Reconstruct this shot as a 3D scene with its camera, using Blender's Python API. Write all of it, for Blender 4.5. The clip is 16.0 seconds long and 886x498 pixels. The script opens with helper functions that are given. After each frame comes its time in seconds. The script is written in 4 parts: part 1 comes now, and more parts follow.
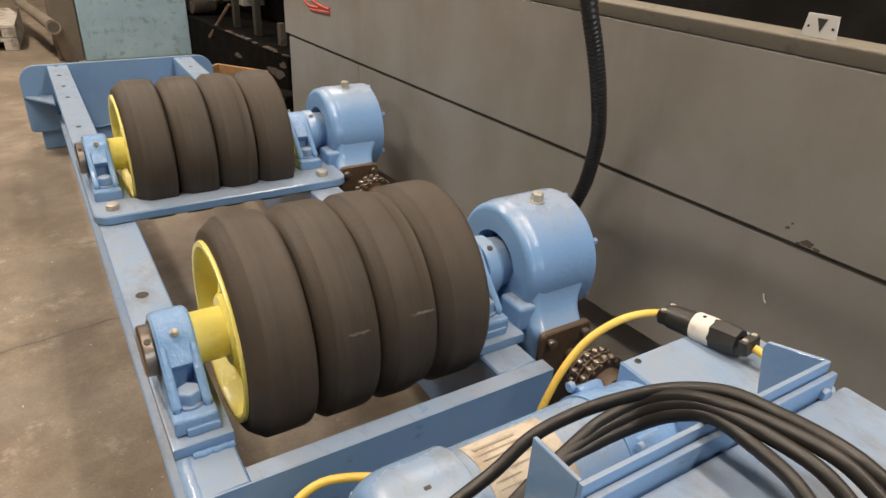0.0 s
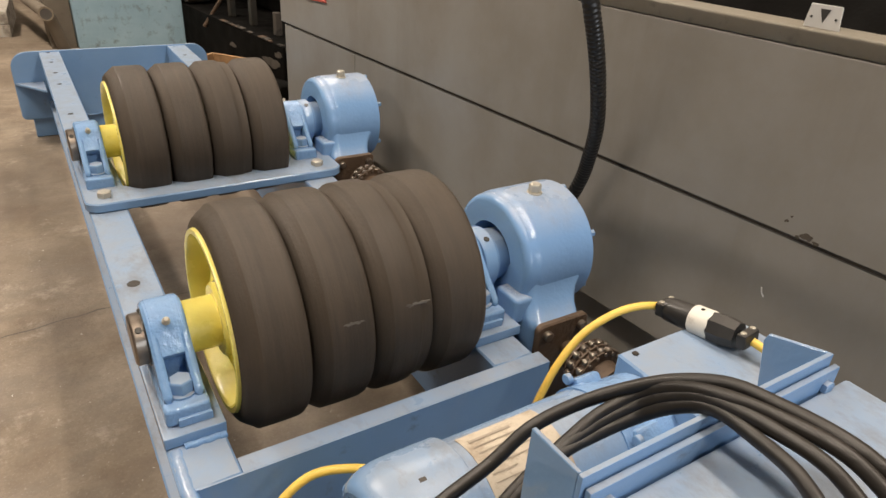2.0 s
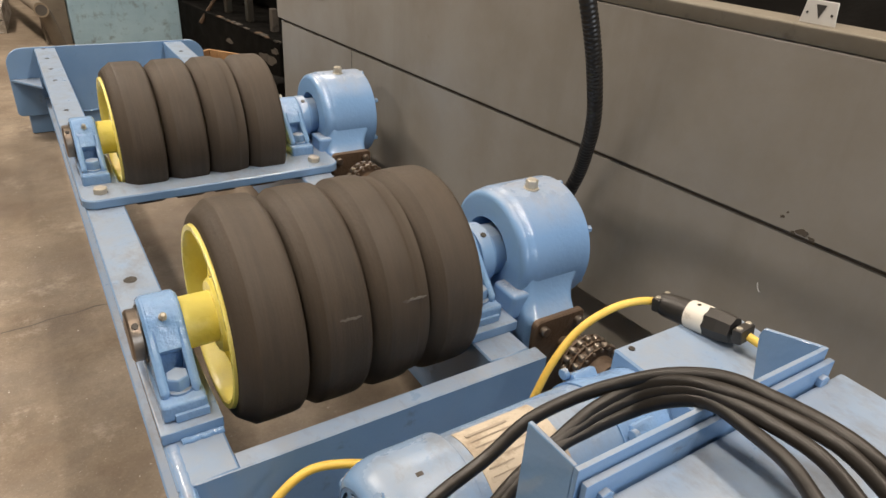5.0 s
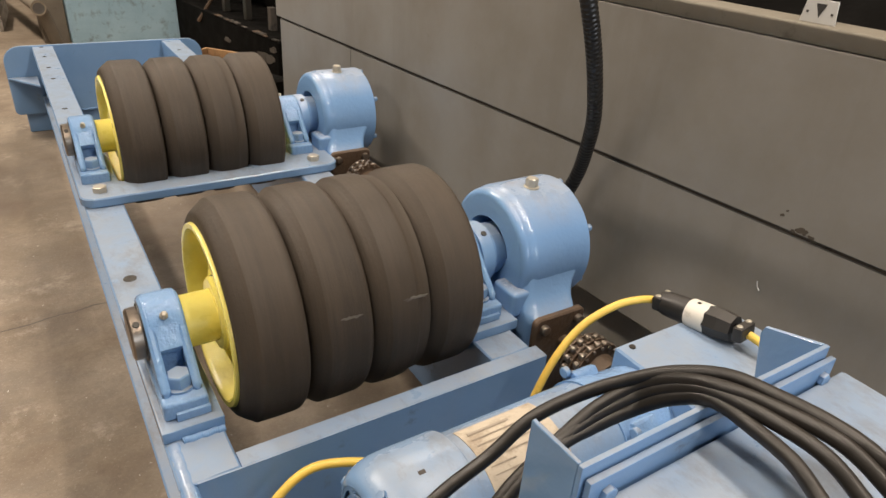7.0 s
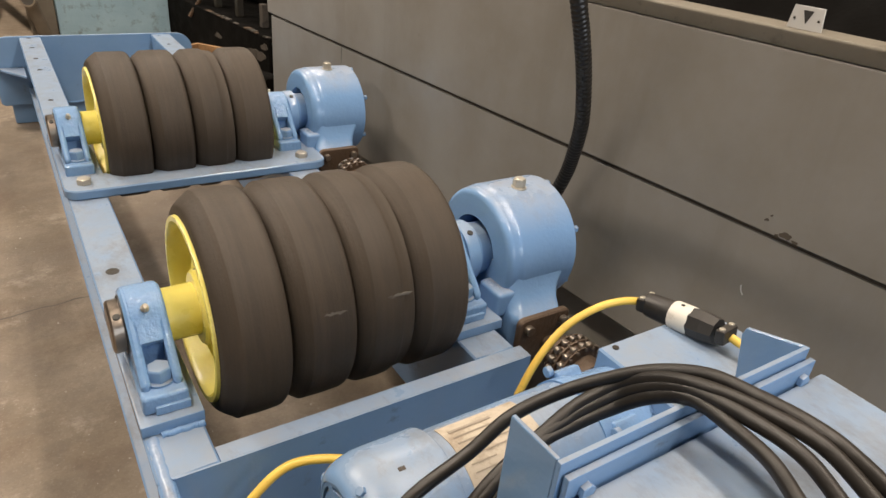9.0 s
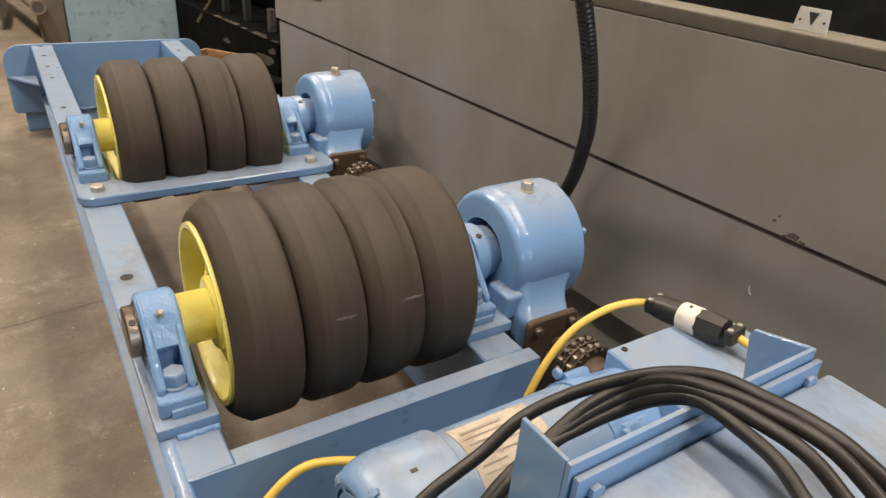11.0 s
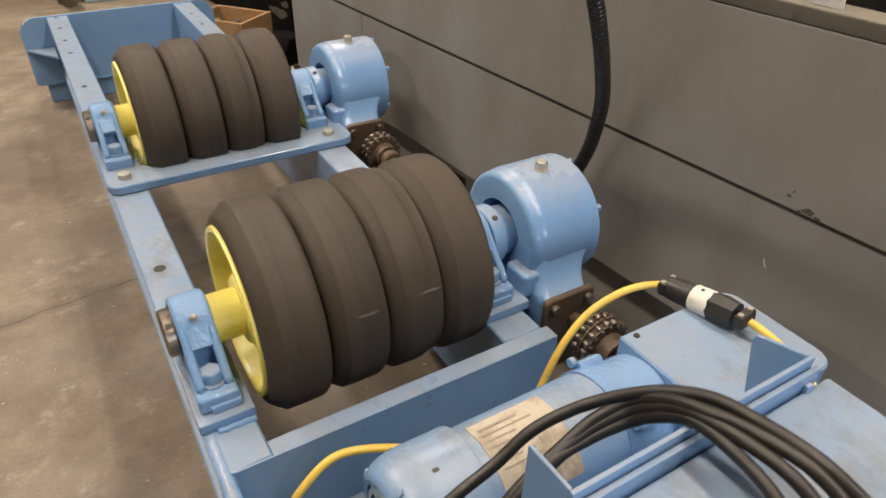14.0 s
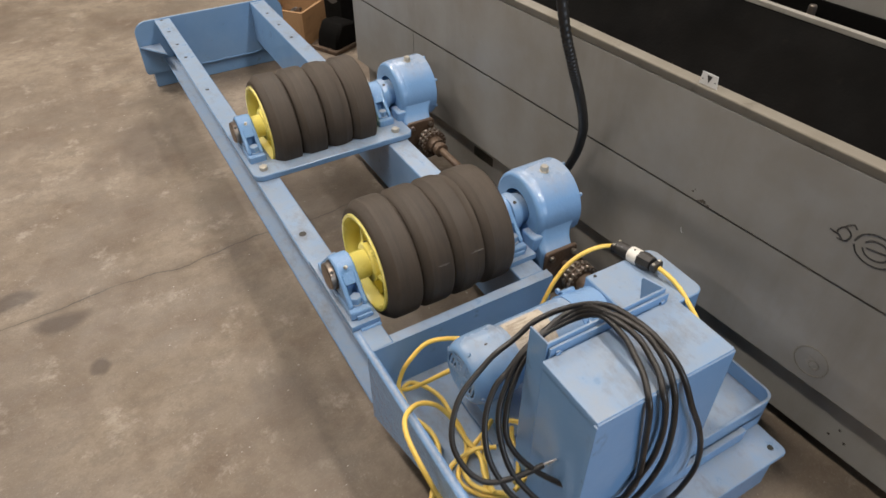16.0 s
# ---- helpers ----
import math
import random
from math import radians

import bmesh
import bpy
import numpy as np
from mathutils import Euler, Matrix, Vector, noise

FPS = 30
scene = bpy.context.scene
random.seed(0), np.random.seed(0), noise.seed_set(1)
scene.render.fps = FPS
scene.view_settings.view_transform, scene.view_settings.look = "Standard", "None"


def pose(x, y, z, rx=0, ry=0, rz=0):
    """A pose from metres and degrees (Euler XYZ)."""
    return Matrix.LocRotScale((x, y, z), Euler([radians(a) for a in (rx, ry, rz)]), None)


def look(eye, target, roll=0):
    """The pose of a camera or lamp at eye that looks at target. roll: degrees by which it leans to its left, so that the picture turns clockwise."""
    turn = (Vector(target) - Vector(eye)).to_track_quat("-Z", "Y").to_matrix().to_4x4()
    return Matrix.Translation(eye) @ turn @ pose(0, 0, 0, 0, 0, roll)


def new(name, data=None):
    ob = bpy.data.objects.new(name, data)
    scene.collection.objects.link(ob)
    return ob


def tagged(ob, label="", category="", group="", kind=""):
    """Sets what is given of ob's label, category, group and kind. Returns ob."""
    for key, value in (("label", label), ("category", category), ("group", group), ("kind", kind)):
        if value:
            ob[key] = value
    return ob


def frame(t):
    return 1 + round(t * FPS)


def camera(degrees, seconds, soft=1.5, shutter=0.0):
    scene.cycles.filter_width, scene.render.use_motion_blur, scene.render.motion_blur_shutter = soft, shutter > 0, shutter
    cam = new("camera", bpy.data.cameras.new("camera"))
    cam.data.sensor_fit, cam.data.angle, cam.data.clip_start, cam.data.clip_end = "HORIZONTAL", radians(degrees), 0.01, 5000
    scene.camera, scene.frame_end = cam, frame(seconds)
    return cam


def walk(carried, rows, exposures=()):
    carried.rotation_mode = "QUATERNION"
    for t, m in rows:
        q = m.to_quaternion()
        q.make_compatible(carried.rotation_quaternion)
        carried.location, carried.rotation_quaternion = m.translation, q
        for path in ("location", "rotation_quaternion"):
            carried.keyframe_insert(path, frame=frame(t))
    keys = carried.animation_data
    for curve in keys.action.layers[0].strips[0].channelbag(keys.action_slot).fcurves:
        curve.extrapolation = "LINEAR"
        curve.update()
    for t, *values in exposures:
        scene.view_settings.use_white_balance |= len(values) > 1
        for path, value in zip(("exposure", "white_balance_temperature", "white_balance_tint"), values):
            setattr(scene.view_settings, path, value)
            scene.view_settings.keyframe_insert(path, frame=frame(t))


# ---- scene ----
cam = camera(67.7, 16.0, shutter=0.4)
PATH = [
    (0, (-0.096, 0.269, 1.099), (0.858, 1.758, 0.164), 3.1),
    (0.5, (-0.094, 0.276, 1.092), (0.865, 1.753, 0.145), 3.6),
    (1, (-0.09, 0.278, 1.092), (0.877, 1.747, 0.14), 3.6),
    (1.5, (-0.093, 0.276, 1.091), (0.875, 1.748, 0.145), 4.0),
    (2, (-0.094, 0.278, 1.087), (0.871, 1.75, 0.137), 3.9),
    (2.5, (-0.092, 0.279, 1.088), (0.867, 1.751, 0.132), 3.6),
    (3, (-0.092, 0.279, 1.087), (0.865, 1.75, 0.127), 3.8),
    (3.5, (-0.094, 0.276, 1.09), (0.861, 1.751, 0.134), 3.7),
    (4, (-0.093, 0.275, 1.087), (0.878, 1.741, 0.134), 3.9),
    (6.5, (-0.098, 0.278, 1.085), (0.87, 1.74, 0.124), 4.1),
    (7, (-0.099, 0.278, 1.085), (0.877, 1.737, 0.125), 4.1),
    (7.5, (-0.1, 0.277, 1.081), (0.89, 1.724, 0.118), 4.9),
    (8, (-0.099, 0.271, 1.08), (0.894, 1.717, 0.118), 5.1),
    (8.5, (-0.098, 0.271, 1.078), (0.905, 1.713, 0.121), 5.6),
    (9, (-0.095, 0.274, 1.078), (0.911, 1.718, 0.127), 5.7),
    (11.5, (-0.102, 0.264, 1.089), (0.874, 1.726, 0.134), 4.4),
    (12, (-0.096, 0.259, 1.087), (0.871, 1.721, 0.124), 4.1),
    (12.5, (-0.096, 0.256, 1.088), (0.864, 1.725, 0.129), 4.0),
    (13, (-0.096, 0.253, 1.085), (0.858, 1.724, 0.122), 3.8),
    (13.5, (-0.106, 0.258, 1.092), (0.87, 1.71, 0.124), 4.1),
    (14, (-0.078, 0.281, 1.187), (0.789, 1.687, 0.059), 1.3),
    (14.5, (-0.1, 0.165, 1.441), (0.68, 1.52, 0.195), 1.0),
    (15, (-0.176, 0.032, 1.615), (0.516, 1.363, 0.292), -0.3),
    (15.5, (-0.297, -0.051, 1.681), (0.428, 1.284, 0.38), 0.1),
    (16, (-0.435, -0.163, 1.733), (0.322, 1.158, 0.437), -0.3),
]
walk(cam, [(t, look(eye, target, roll)) for t, eye, target, roll in PATH],
     exposures=[(0, 0.22, 6700, 13), (13.5, 0.22, 6700, 13), (14.5, 0.06, 6550, 12), (16, 0.04, 6050, 12)])

# warm overhead strip lights, and cool daylight from the goods door behind the walk
DAYLIGHT = 210
LAMP_Z, LAMP_COLOUR = 4.2, (1.0, 0.90, 0.77)
LAMPS = ((1.5, 0.9, 74), (-0.9, 1.1, 84), (1.4, -1.8, 84), (-1.3, 5.2, 215), (2.2, 5.5, 100), (-4.5, 1.5, 95))

# ---------- light ----------
world = bpy.data.worlds.new("world")
scene.world = world
world.use_nodes = True
world.node_tree.nodes["Background"].inputs[0].default_value = (0.9, 0.95, 1.0, 1)
world.node_tree.nodes["Background"].inputs[1].default_value = 0.02

# ---------- materials ----------


def nodes_of(name):
    m = bpy.data.materials.new(name)
    m.use_nodes = True
    t = m.node_tree
    return m, t, t.nodes["Principled BSDF"]


def noise_fac(t, scale, detail=4, rough=0.6, lo=0.35, hi=0.65, stretch=None):
    """A soft mask from noise in object space."""
    tc = t.nodes.new("ShaderNodeTexCoord")
    mp = t.nodes.new("ShaderNodeMapping")
    if stretch:
        mp.inputs["Scale"].default_value = stretch
    t.links.new(tc.outputs["Object"], mp.inputs["Vector"])
    n = t.nodes.new("ShaderNodeTexNoise")
    n.inputs["Scale"].default_value, n.inputs["Detail"].default_value, n.inputs["Roughness"].default_value = scale, detail, rough
    t.links.new(mp.outputs[0], n.inputs["Vector"])
    r = t.nodes.new("ShaderNodeMapRange")
    r.inputs["From Min"].default_value, r.inputs["From Max"].default_value = lo, hi
    t.links.new(n.outputs["Fac"], r.inputs["Value"])
    return r.outputs[0]


def math_node(t, op, a, b):
    n = t.nodes.new("ShaderNodeMath")
    n.operation = op
    for i, v in enumerate((a, b)):
        if isinstance(v, (int, float)):
            n.inputs[i].default_value = v
        else:
            t.links.new(v, n.inputs[i])
    return n.outputs[0]


def mix(t, fac, a, b):
    n = t.nodes.new("ShaderNodeMix")
    n.data_type = "RGBA"
    for sock, v in ((n.inputs[0], fac), (n.inputs[6], a), (n.inputs[7], b)):
        if isinstance(v, (int, float)):
            sock.default_value = v
        elif isinstance(v, tuple):
            sock.default_value = (*v, 1)
        else:
            t.links.new(v, sock)
    return n.outputs[2]


def bump(t, bsdf, height, strength, distance):
    b = t.nodes.new("ShaderNodeBump")
    b.inputs["Strength"].default_value, b.inputs["Distance"].default_value = strength, distance
    t.links.new(height, b.inputs["Height"])
    t.links.new(b.outputs[0], bsdf.inputs["Normal"])


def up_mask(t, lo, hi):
    """How far a surface faces up: where tops are dusty and pale with sheen."""
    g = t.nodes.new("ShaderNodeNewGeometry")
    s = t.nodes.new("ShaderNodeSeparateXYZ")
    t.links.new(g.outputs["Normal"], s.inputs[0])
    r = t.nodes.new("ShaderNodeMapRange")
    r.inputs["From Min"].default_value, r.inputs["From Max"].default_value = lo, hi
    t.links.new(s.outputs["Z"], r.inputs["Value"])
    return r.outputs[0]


def paint(name, colour, second, dirt, rough=0.3, peel=0.25, dust_sheen=0.0, dust_sheen_colour=(0.42, 0.38, 0.33), chips=0.72, metallic=0.0, gloss=0.5, worn=None):
    """Brushed or sprayed enamel: two close shades, grime in patches, orange peel, dusty tops with sheen painted in."""
    m, t, b = nodes_of(name)
    c = mix(t, noise_fac(t, 6, 5), colour, second)
    if worn:
        # broad rubbed patches, and faint runs down the sheet
        c = mix(t, math_node(t, "MULTIPLY", noise_fac(t, 2.1, 6, 0.6, 0.5, 0.72), 0.65), c, worn)
        c = mix(t, math_node(t, "MULTIPLY", noise_fac(t, 3.0, 6, 0.65, 0.52, 0.74, (1, 1.6, 0.25)), 0.4), c, dirt)
    c = mix(t, math_node(t, "MULTIPLY", noise_fac(t, 14, 8, 0.7, chips - 0.12, chips), 0.8), c, dirt)
    rg = noise_fac(t, 9, 5, 0.6, 0.2, 0.8)
    r = t.nodes.new("ShaderNodeMapRange")
    r.inputs["To Min"].default_value, r.inputs["To Max"].default_value = rough * 0.75, rough * 1.4
    t.links.new(rg, r.inputs["Value"])
    rough_out = r.outputs[0]
    if dust_sheen:
        # dusty paleness of up-facing faces, with the overhead sheen painted into it
        d = math_node(t, "MULTIPLY", math_node(t, "MULTIPLY", up_mask(t, 0.55, 1.0), noise_fac(t, 16, 8, 0.7, 0.0, 0.85)), dust_sheen)
        c = mix(t, d, c, dust_sheen_colour)
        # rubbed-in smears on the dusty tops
        smear = math_node(t, "MULTIPLY", math_node(t, "MULTIPLY", up_mask(t, 0.55, 1.0), noise_fac(t, 11, 9, 0.75, 0.52, 0.66, (1.0, 0.5, 1.0))), dust_sheen * 0.75)
        c = mix(t, smear, c, tuple(v * 0.6 for v in dust_sheen_colour))
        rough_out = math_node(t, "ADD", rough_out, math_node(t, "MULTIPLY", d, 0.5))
    t.links.new(c, b.inputs["Base Color"])
    t.links.new(rough_out, b.inputs["Roughness"])
    b.inputs["Metallic"].default_value, b.inputs["Specular IOR Level"].default_value = metallic, gloss
    bump(t, b, math_node(t, "ADD", noise_fac(t, 120, 3, 0.5, 0, 1), math_node(t, "MULTIPLY", noise_fac(t, 18, 4, 0.6, 0, 1), 1.5)), peel, 0.004)
    return m


# blue tops turn pale grey: dusty, and coloured for the sheen from overhead
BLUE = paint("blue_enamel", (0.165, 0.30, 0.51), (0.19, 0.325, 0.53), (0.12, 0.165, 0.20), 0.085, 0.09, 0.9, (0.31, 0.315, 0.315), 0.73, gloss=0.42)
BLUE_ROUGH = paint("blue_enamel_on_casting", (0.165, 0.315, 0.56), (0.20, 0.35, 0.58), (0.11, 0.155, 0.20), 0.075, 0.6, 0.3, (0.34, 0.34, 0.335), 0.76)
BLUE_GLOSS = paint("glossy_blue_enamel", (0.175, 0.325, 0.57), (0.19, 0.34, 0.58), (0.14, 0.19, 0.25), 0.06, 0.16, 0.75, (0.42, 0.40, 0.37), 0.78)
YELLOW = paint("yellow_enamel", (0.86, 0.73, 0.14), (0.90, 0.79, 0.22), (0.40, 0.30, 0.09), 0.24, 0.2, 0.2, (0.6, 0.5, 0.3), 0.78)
GREY = paint("grey_machine_paint", (0.235, 0.217, 0.188), (0.27, 0.255, 0.23), (0.16, 0.14, 0.11), 0.36, 0.06, 0.0, chips=0.80, worn=(0.295, 0.295, 0.285))
GREY_LIP = paint("beige_worn_lip", (0.165, 0.142, 0.105), (0.20, 0.178, 0.14), (0.10, 0.085, 0.06), 0.55, 0.15, 0.0, chips=0.7)
TRIM = paint("worn_aluminium_trim", (0.30, 0.28, 0.245), (0.25, 0.23, 0.195), (0.12, 0.10, 0.08), 0.5, 0.1, 0.0)
BLACK = paint("black_machine_paint", (0.004, 0.0038, 0.0034), (0.006, 0.0054, 0.0047), (0.010, 0.0085, 0.007), 0.75, 0.2, 0.0, gloss=0.05)
BARE = paint("bare_oily_iron", (0.075, 0.062, 0.05), (0.055, 0.046, 0.037), (0.02, 0.017, 0.014), 0.7, 0.3, 0.0, chips=0.62)
SCUFF = paint("pale_rubber_scuff", (0.20, 0.185, 0.165), (0.14, 0.128, 0.11), (0.07, 0.06, 0.05), 0.8, 0.2, 0.0, chips=0.6)
TEAL = paint("faded_teal_paint", (0.25, 0.385, 0.46), (0.31, 0.45, 0.52), (0.15, 0.19, 0.19), 0.6, 0.2, 0.0, chips=0.66)
BROWN = paint("brown_wall_paint", (0.14, 0.115, 0.085), (0.17, 0.14, 0.105), (0.07, 0.055, 0.04), 0.7, 0.2, 0.0, chips=0.7)
STEEL = paint("machined_steel", (0.30, 0.26, 0.22), (0.24, 0.19, 0.15), (0.10, 0.065, 0.04), 0.32, 0.1, 0.0, chips=0.68, metallic=0.9)
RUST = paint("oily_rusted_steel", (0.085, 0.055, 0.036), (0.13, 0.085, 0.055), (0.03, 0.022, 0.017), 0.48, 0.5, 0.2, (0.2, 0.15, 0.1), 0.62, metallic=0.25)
BOLT = paint("zinc_bolt", (0.46, 0.42, 0.34), (0.55, 0.51, 0.43), (0.2, 0.15, 0.09), 0.36, 0.1, 0.0, chips=0.7, metallic=0.5)
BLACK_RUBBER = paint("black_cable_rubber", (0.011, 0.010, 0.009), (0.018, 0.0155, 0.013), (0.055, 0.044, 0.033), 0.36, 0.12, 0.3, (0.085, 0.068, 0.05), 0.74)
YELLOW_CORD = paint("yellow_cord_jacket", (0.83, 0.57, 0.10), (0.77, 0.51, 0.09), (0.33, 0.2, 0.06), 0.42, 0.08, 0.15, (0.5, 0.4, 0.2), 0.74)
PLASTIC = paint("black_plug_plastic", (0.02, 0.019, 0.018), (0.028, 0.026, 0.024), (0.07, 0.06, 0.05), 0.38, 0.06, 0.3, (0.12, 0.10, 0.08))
WHITE = paint("white_plastic", (0.68, 0.65, 0.58), (0.74, 0.71, 0.64), (0.4, 0.35, 0.28), 0.4, 0.05, 0.0)
SIGN = paint("aluminium_plate", (0.62, 0.61, 0.58), (0.68, 0.67, 0.64), (0.35, 0.33, 0.3), 0.38, 0.05, 0.0)
PAPER = paint("aged_label_paper", (0.44, 0.375, 0.29), (0.50, 0.43, 0.335), (0.26, 0.20, 0.14), 0.6, 0.05, 0.0, chips=0.60)
INK = paint("faded_print", (0.27, 0.23, 0.18), (0.33, 0.28, 0.22), (0.3, 0.25, 0.18), 0.7, 0.02)
RED = paint("red_chalk_mark", (0.55, 0.085, 0.06), (0.5, 0.12, 0.09), (0.3, 0.1, 0.08), 0.8, 0.05)
MARKER = paint("black_paint_marker", (0.03, 0.028, 0.026), (0.05, 0.045, 0.04), (0.1, 0.09, 0.08), 0.6, 0.02)
SEAMDIRT = paint("seam_dirt", (0.075, 0.06, 0.046), (0.095, 0.078, 0.06), (0.03, 0.025, 0.02), 0.8, 0.3)
GREASE = paint("dark_grease", (0.018, 0.02, 0.015), (0.04, 0.03, 0.022), (0.07, 0.05, 0.035), 0.4, 0.4)
CARDBOARD = paint("dusty_cardboard", (0.20, 0.155, 0.105), (0.16, 0.125, 0.085), (0.09, 0.068, 0.046), 0.85, 0.2)
PLASTER = paint("hall_wall_paint", (0.16, 0.15, 0.135), (0.13, 0.122, 0.11), (0.09, 0.083, 0.072), 0.8, 0.2)


def wood_material(name, a, b_, dark):
    m, t, b = nodes_of(name)
    grain = noise_fac(t, 3, 8, 0.7, 0.3, 0.7, (2, 40, 40))
    c = mix(t, grain, a, b_)
    c = mix(t, math_node(t, "MULTIPLY", noise_fac(t, 8, 6, 0.7, 0.5, 0.75), 0.7), c, dark)
    t.links.new(c, b.inputs["Base Color"])
    b.inputs["Roughness"].default_value = 0.75
    bump(t, b, grain, 0.25, 0.003)
    return m


WOOD = wood_material("rough_sawn_pine", (0.36, 0.21, 0.095), (0.29, 0.16, 0.07), (0.12, 0.07, 0.035))
WOOD_OLD = wood_material("grimy_timber", (0.25, 0.18, 0.115), (0.19, 0.135, 0.085), (0.09, 0.065, 0.042))


def rubber_material():
    """Dusty solid rubber: fine rings of wear round the axle (local x), faint scuffs and a brown bloom."""
    m, t, b = nodes_of("worn_tyre_rubber")
    c = mix(t, noise_fac(t, 2.6, 6, 0.6, 0.3, 0.7), (0.050, 0.040, 0.031), (0.068, 0.053, 0.039))
    c = mix(t, math_node(t, "MULTIPLY", noise_fac(t, 1.0, 6, 0.7, 0.40, 0.72, (85, 3, 3)), 0.5), c, (0.094, 0.071, 0.051))
    c = mix(t, math_node(t, "MULTIPLY", noise_fac(t, 0.9, 7, 0.7, 0.5, 0.72, (40, 9, 9)), 0.35), c, (0.034, 0.029, 0.024))
    c = mix(t, math_node(t, "MULTIPLY", noise_fac(t, 11, 9, 0.75, 0.66, 0.74, (1.6, 1, 1)), 0.3), c, (0.15, 0.125, 0.10))
    t.links.new(c, b.inputs["Base Color"])
    r = t.nodes.new("ShaderNodeMapRange")
    r.inputs["To Min"].default_value, r.inputs["To Max"].default_value = 0.5, 0.72
    t.links.new(noise_fac(t, 4, 5), r.inputs["Value"])
    t.links.new(r.outputs[0], b.inputs["Roughness"])
    b.inputs["Specular IOR Level"].default_value = 0.35
    bump(t, b, math_node(t, "ADD", noise_fac(t, 160, 4, 0.6, 0, 1), math_node(t, "MULTIPLY", noise_fac(t, 1.2, 5, 0.7, 0, 1, (120, 3, 3)), 1.3)), 0.22, 0.003)
    return m


TYRE = rubber_material()


def floor_material():
    """Old workshop concrete: brown and dusty, oil stains, darker patches by the frame, trowel mottling, one crack and
    some chips.
    """
    m, t, b = nodes_of("stained_concrete")
    c = mix(t, noise_fac(t, 0.9, 8, 0.65, 0.38, 0.62), (0.150, 0.115, 0.081), (0.285, 0.230, 0.168))
    c = mix(t, math_node(t, "MULTIPLY", noise_fac(t, 3.3, 8, 0.68, 0.47, 0.66), 0.9), c, (0.135, 0.096, 0.064))
    c = mix(t, math_node(t, "MULTIPLY", noise_fac(t, 22, 7, 0.7, 0.48, 0.72), 0.55), c, (0.13, 0.095, 0.067))
    c = mix(t, math_node(t, "MULTIPLY", noise_fac(t, 6, 9, 0.75, 0.56, 0.66), 0.6), c, (0.38, 0.325, 0.26))
    c = mix(t, math_node(t, "MULTIPLY", noise_fac(t, 9, 10, 0.8, 0.50, 0.58, (1.0, 1.5, 1.0)), 0.65), c, (0.160, 0.127, 0.094))
    c = mix(t, math_node(t, "MULTIPLY", noise_fac(t, 110, 5, 0.75, 0.50, 0.72), 0.45), c, (0.12, 0.092, 0.068))
    c = mix(t, math_node(t, "MULTIPLY", noise_fac(t, 150, 4, 0.7, 0.56, 0.74), 0.4), c, (0.42, 0.37, 0.30))
    c = mix(t, noise_fac(t, 75, 2, 0.5, 0.735, 0.76), c, (0.5, 0.46, 0.4))
    tc = t.nodes.new("ShaderNodeTexCoord")
    warp = t.nodes.new("ShaderNodeTexNoise")
    warp.inputs["Scale"].default_value, warp.inputs["Detail"].default_value = 4.0, 8
    t.links.new(tc.outputs["Object"], warp.inputs["Vector"])
    sep = t.nodes.new("ShaderNodeSeparateXYZ")
    t.links.new(tc.outputs["Object"], sep.inputs[0])
    w = math_node(t, "MULTIPLY", math_node(t, "SUBTRACT", warp.outputs["Fac"], 0.5), 0.10)
    # crack: runs across the aisle, y = CRACK0 + CRACK1 * x, and away under the frame
    line = math_node(t, "SUBTRACT", sep.outputs["Y"], math_node(t, "ADD", math_node(t, "MULTIPLY", sep.outputs["X"], CRACK1), CRACK0))
    dist = math_node(t, "ABSOLUTE", math_node(t, "ADD", line, w), 0)
    for width, strength, tone in ((0.03, 0.55, (0.10, 0.075, 0.05)), (0.0035, 0.8, (0.03, 0.024, 0.018))):
        r = t.nodes.new("ShaderNodeMapRange")
        r.inputs["From Min"].default_value, r.inputs["From Max"].default_value = width, 0.0
        t.links.new(dist, r.inputs["Value"])
        f = math_node(t, "MULTIPLY", math_node(t, "MULTIPLY", r.outputs[0], noise_fac(t, 3, 4, 0.6, 0.3, 0.55)), strength)
        c = mix(t, f, c, tone)
    # oil stains of the aisle, then darker ellipses beside and under the frame
    for x, y, rx, ry, s in FLOOR_PATCHES:
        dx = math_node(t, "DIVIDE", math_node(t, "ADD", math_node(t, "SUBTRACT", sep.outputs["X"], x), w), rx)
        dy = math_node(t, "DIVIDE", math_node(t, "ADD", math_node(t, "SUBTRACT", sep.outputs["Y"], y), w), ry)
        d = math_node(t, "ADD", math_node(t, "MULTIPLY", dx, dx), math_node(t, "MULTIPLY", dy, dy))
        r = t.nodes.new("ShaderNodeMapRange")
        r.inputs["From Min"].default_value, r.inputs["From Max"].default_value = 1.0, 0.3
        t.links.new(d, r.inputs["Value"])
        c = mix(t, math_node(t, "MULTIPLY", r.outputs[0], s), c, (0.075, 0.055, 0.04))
    t.links.new(c, b.inputs["Base Color"])
    r = t.nodes.new("ShaderNodeMapRange")
    r.inputs["To Min"].default_value, r.inputs["To Max"].default_value = 0.48, 0.85
    t.links.new(noise_fac(t, 2.5, 6), r.inputs["Value"])
    t.links.new(r.outputs[0], b.inputs["Roughness"])
    bump(t, b, math_node(t, "ADD", noise_fac(t, 60, 6, 0.7, 0, 1), noise_fac(t, 8, 4, 0.6, 0, 1)), 0.25, 0.006)
    return m


CRACK0, CRACK1 = 2.055, 0.045
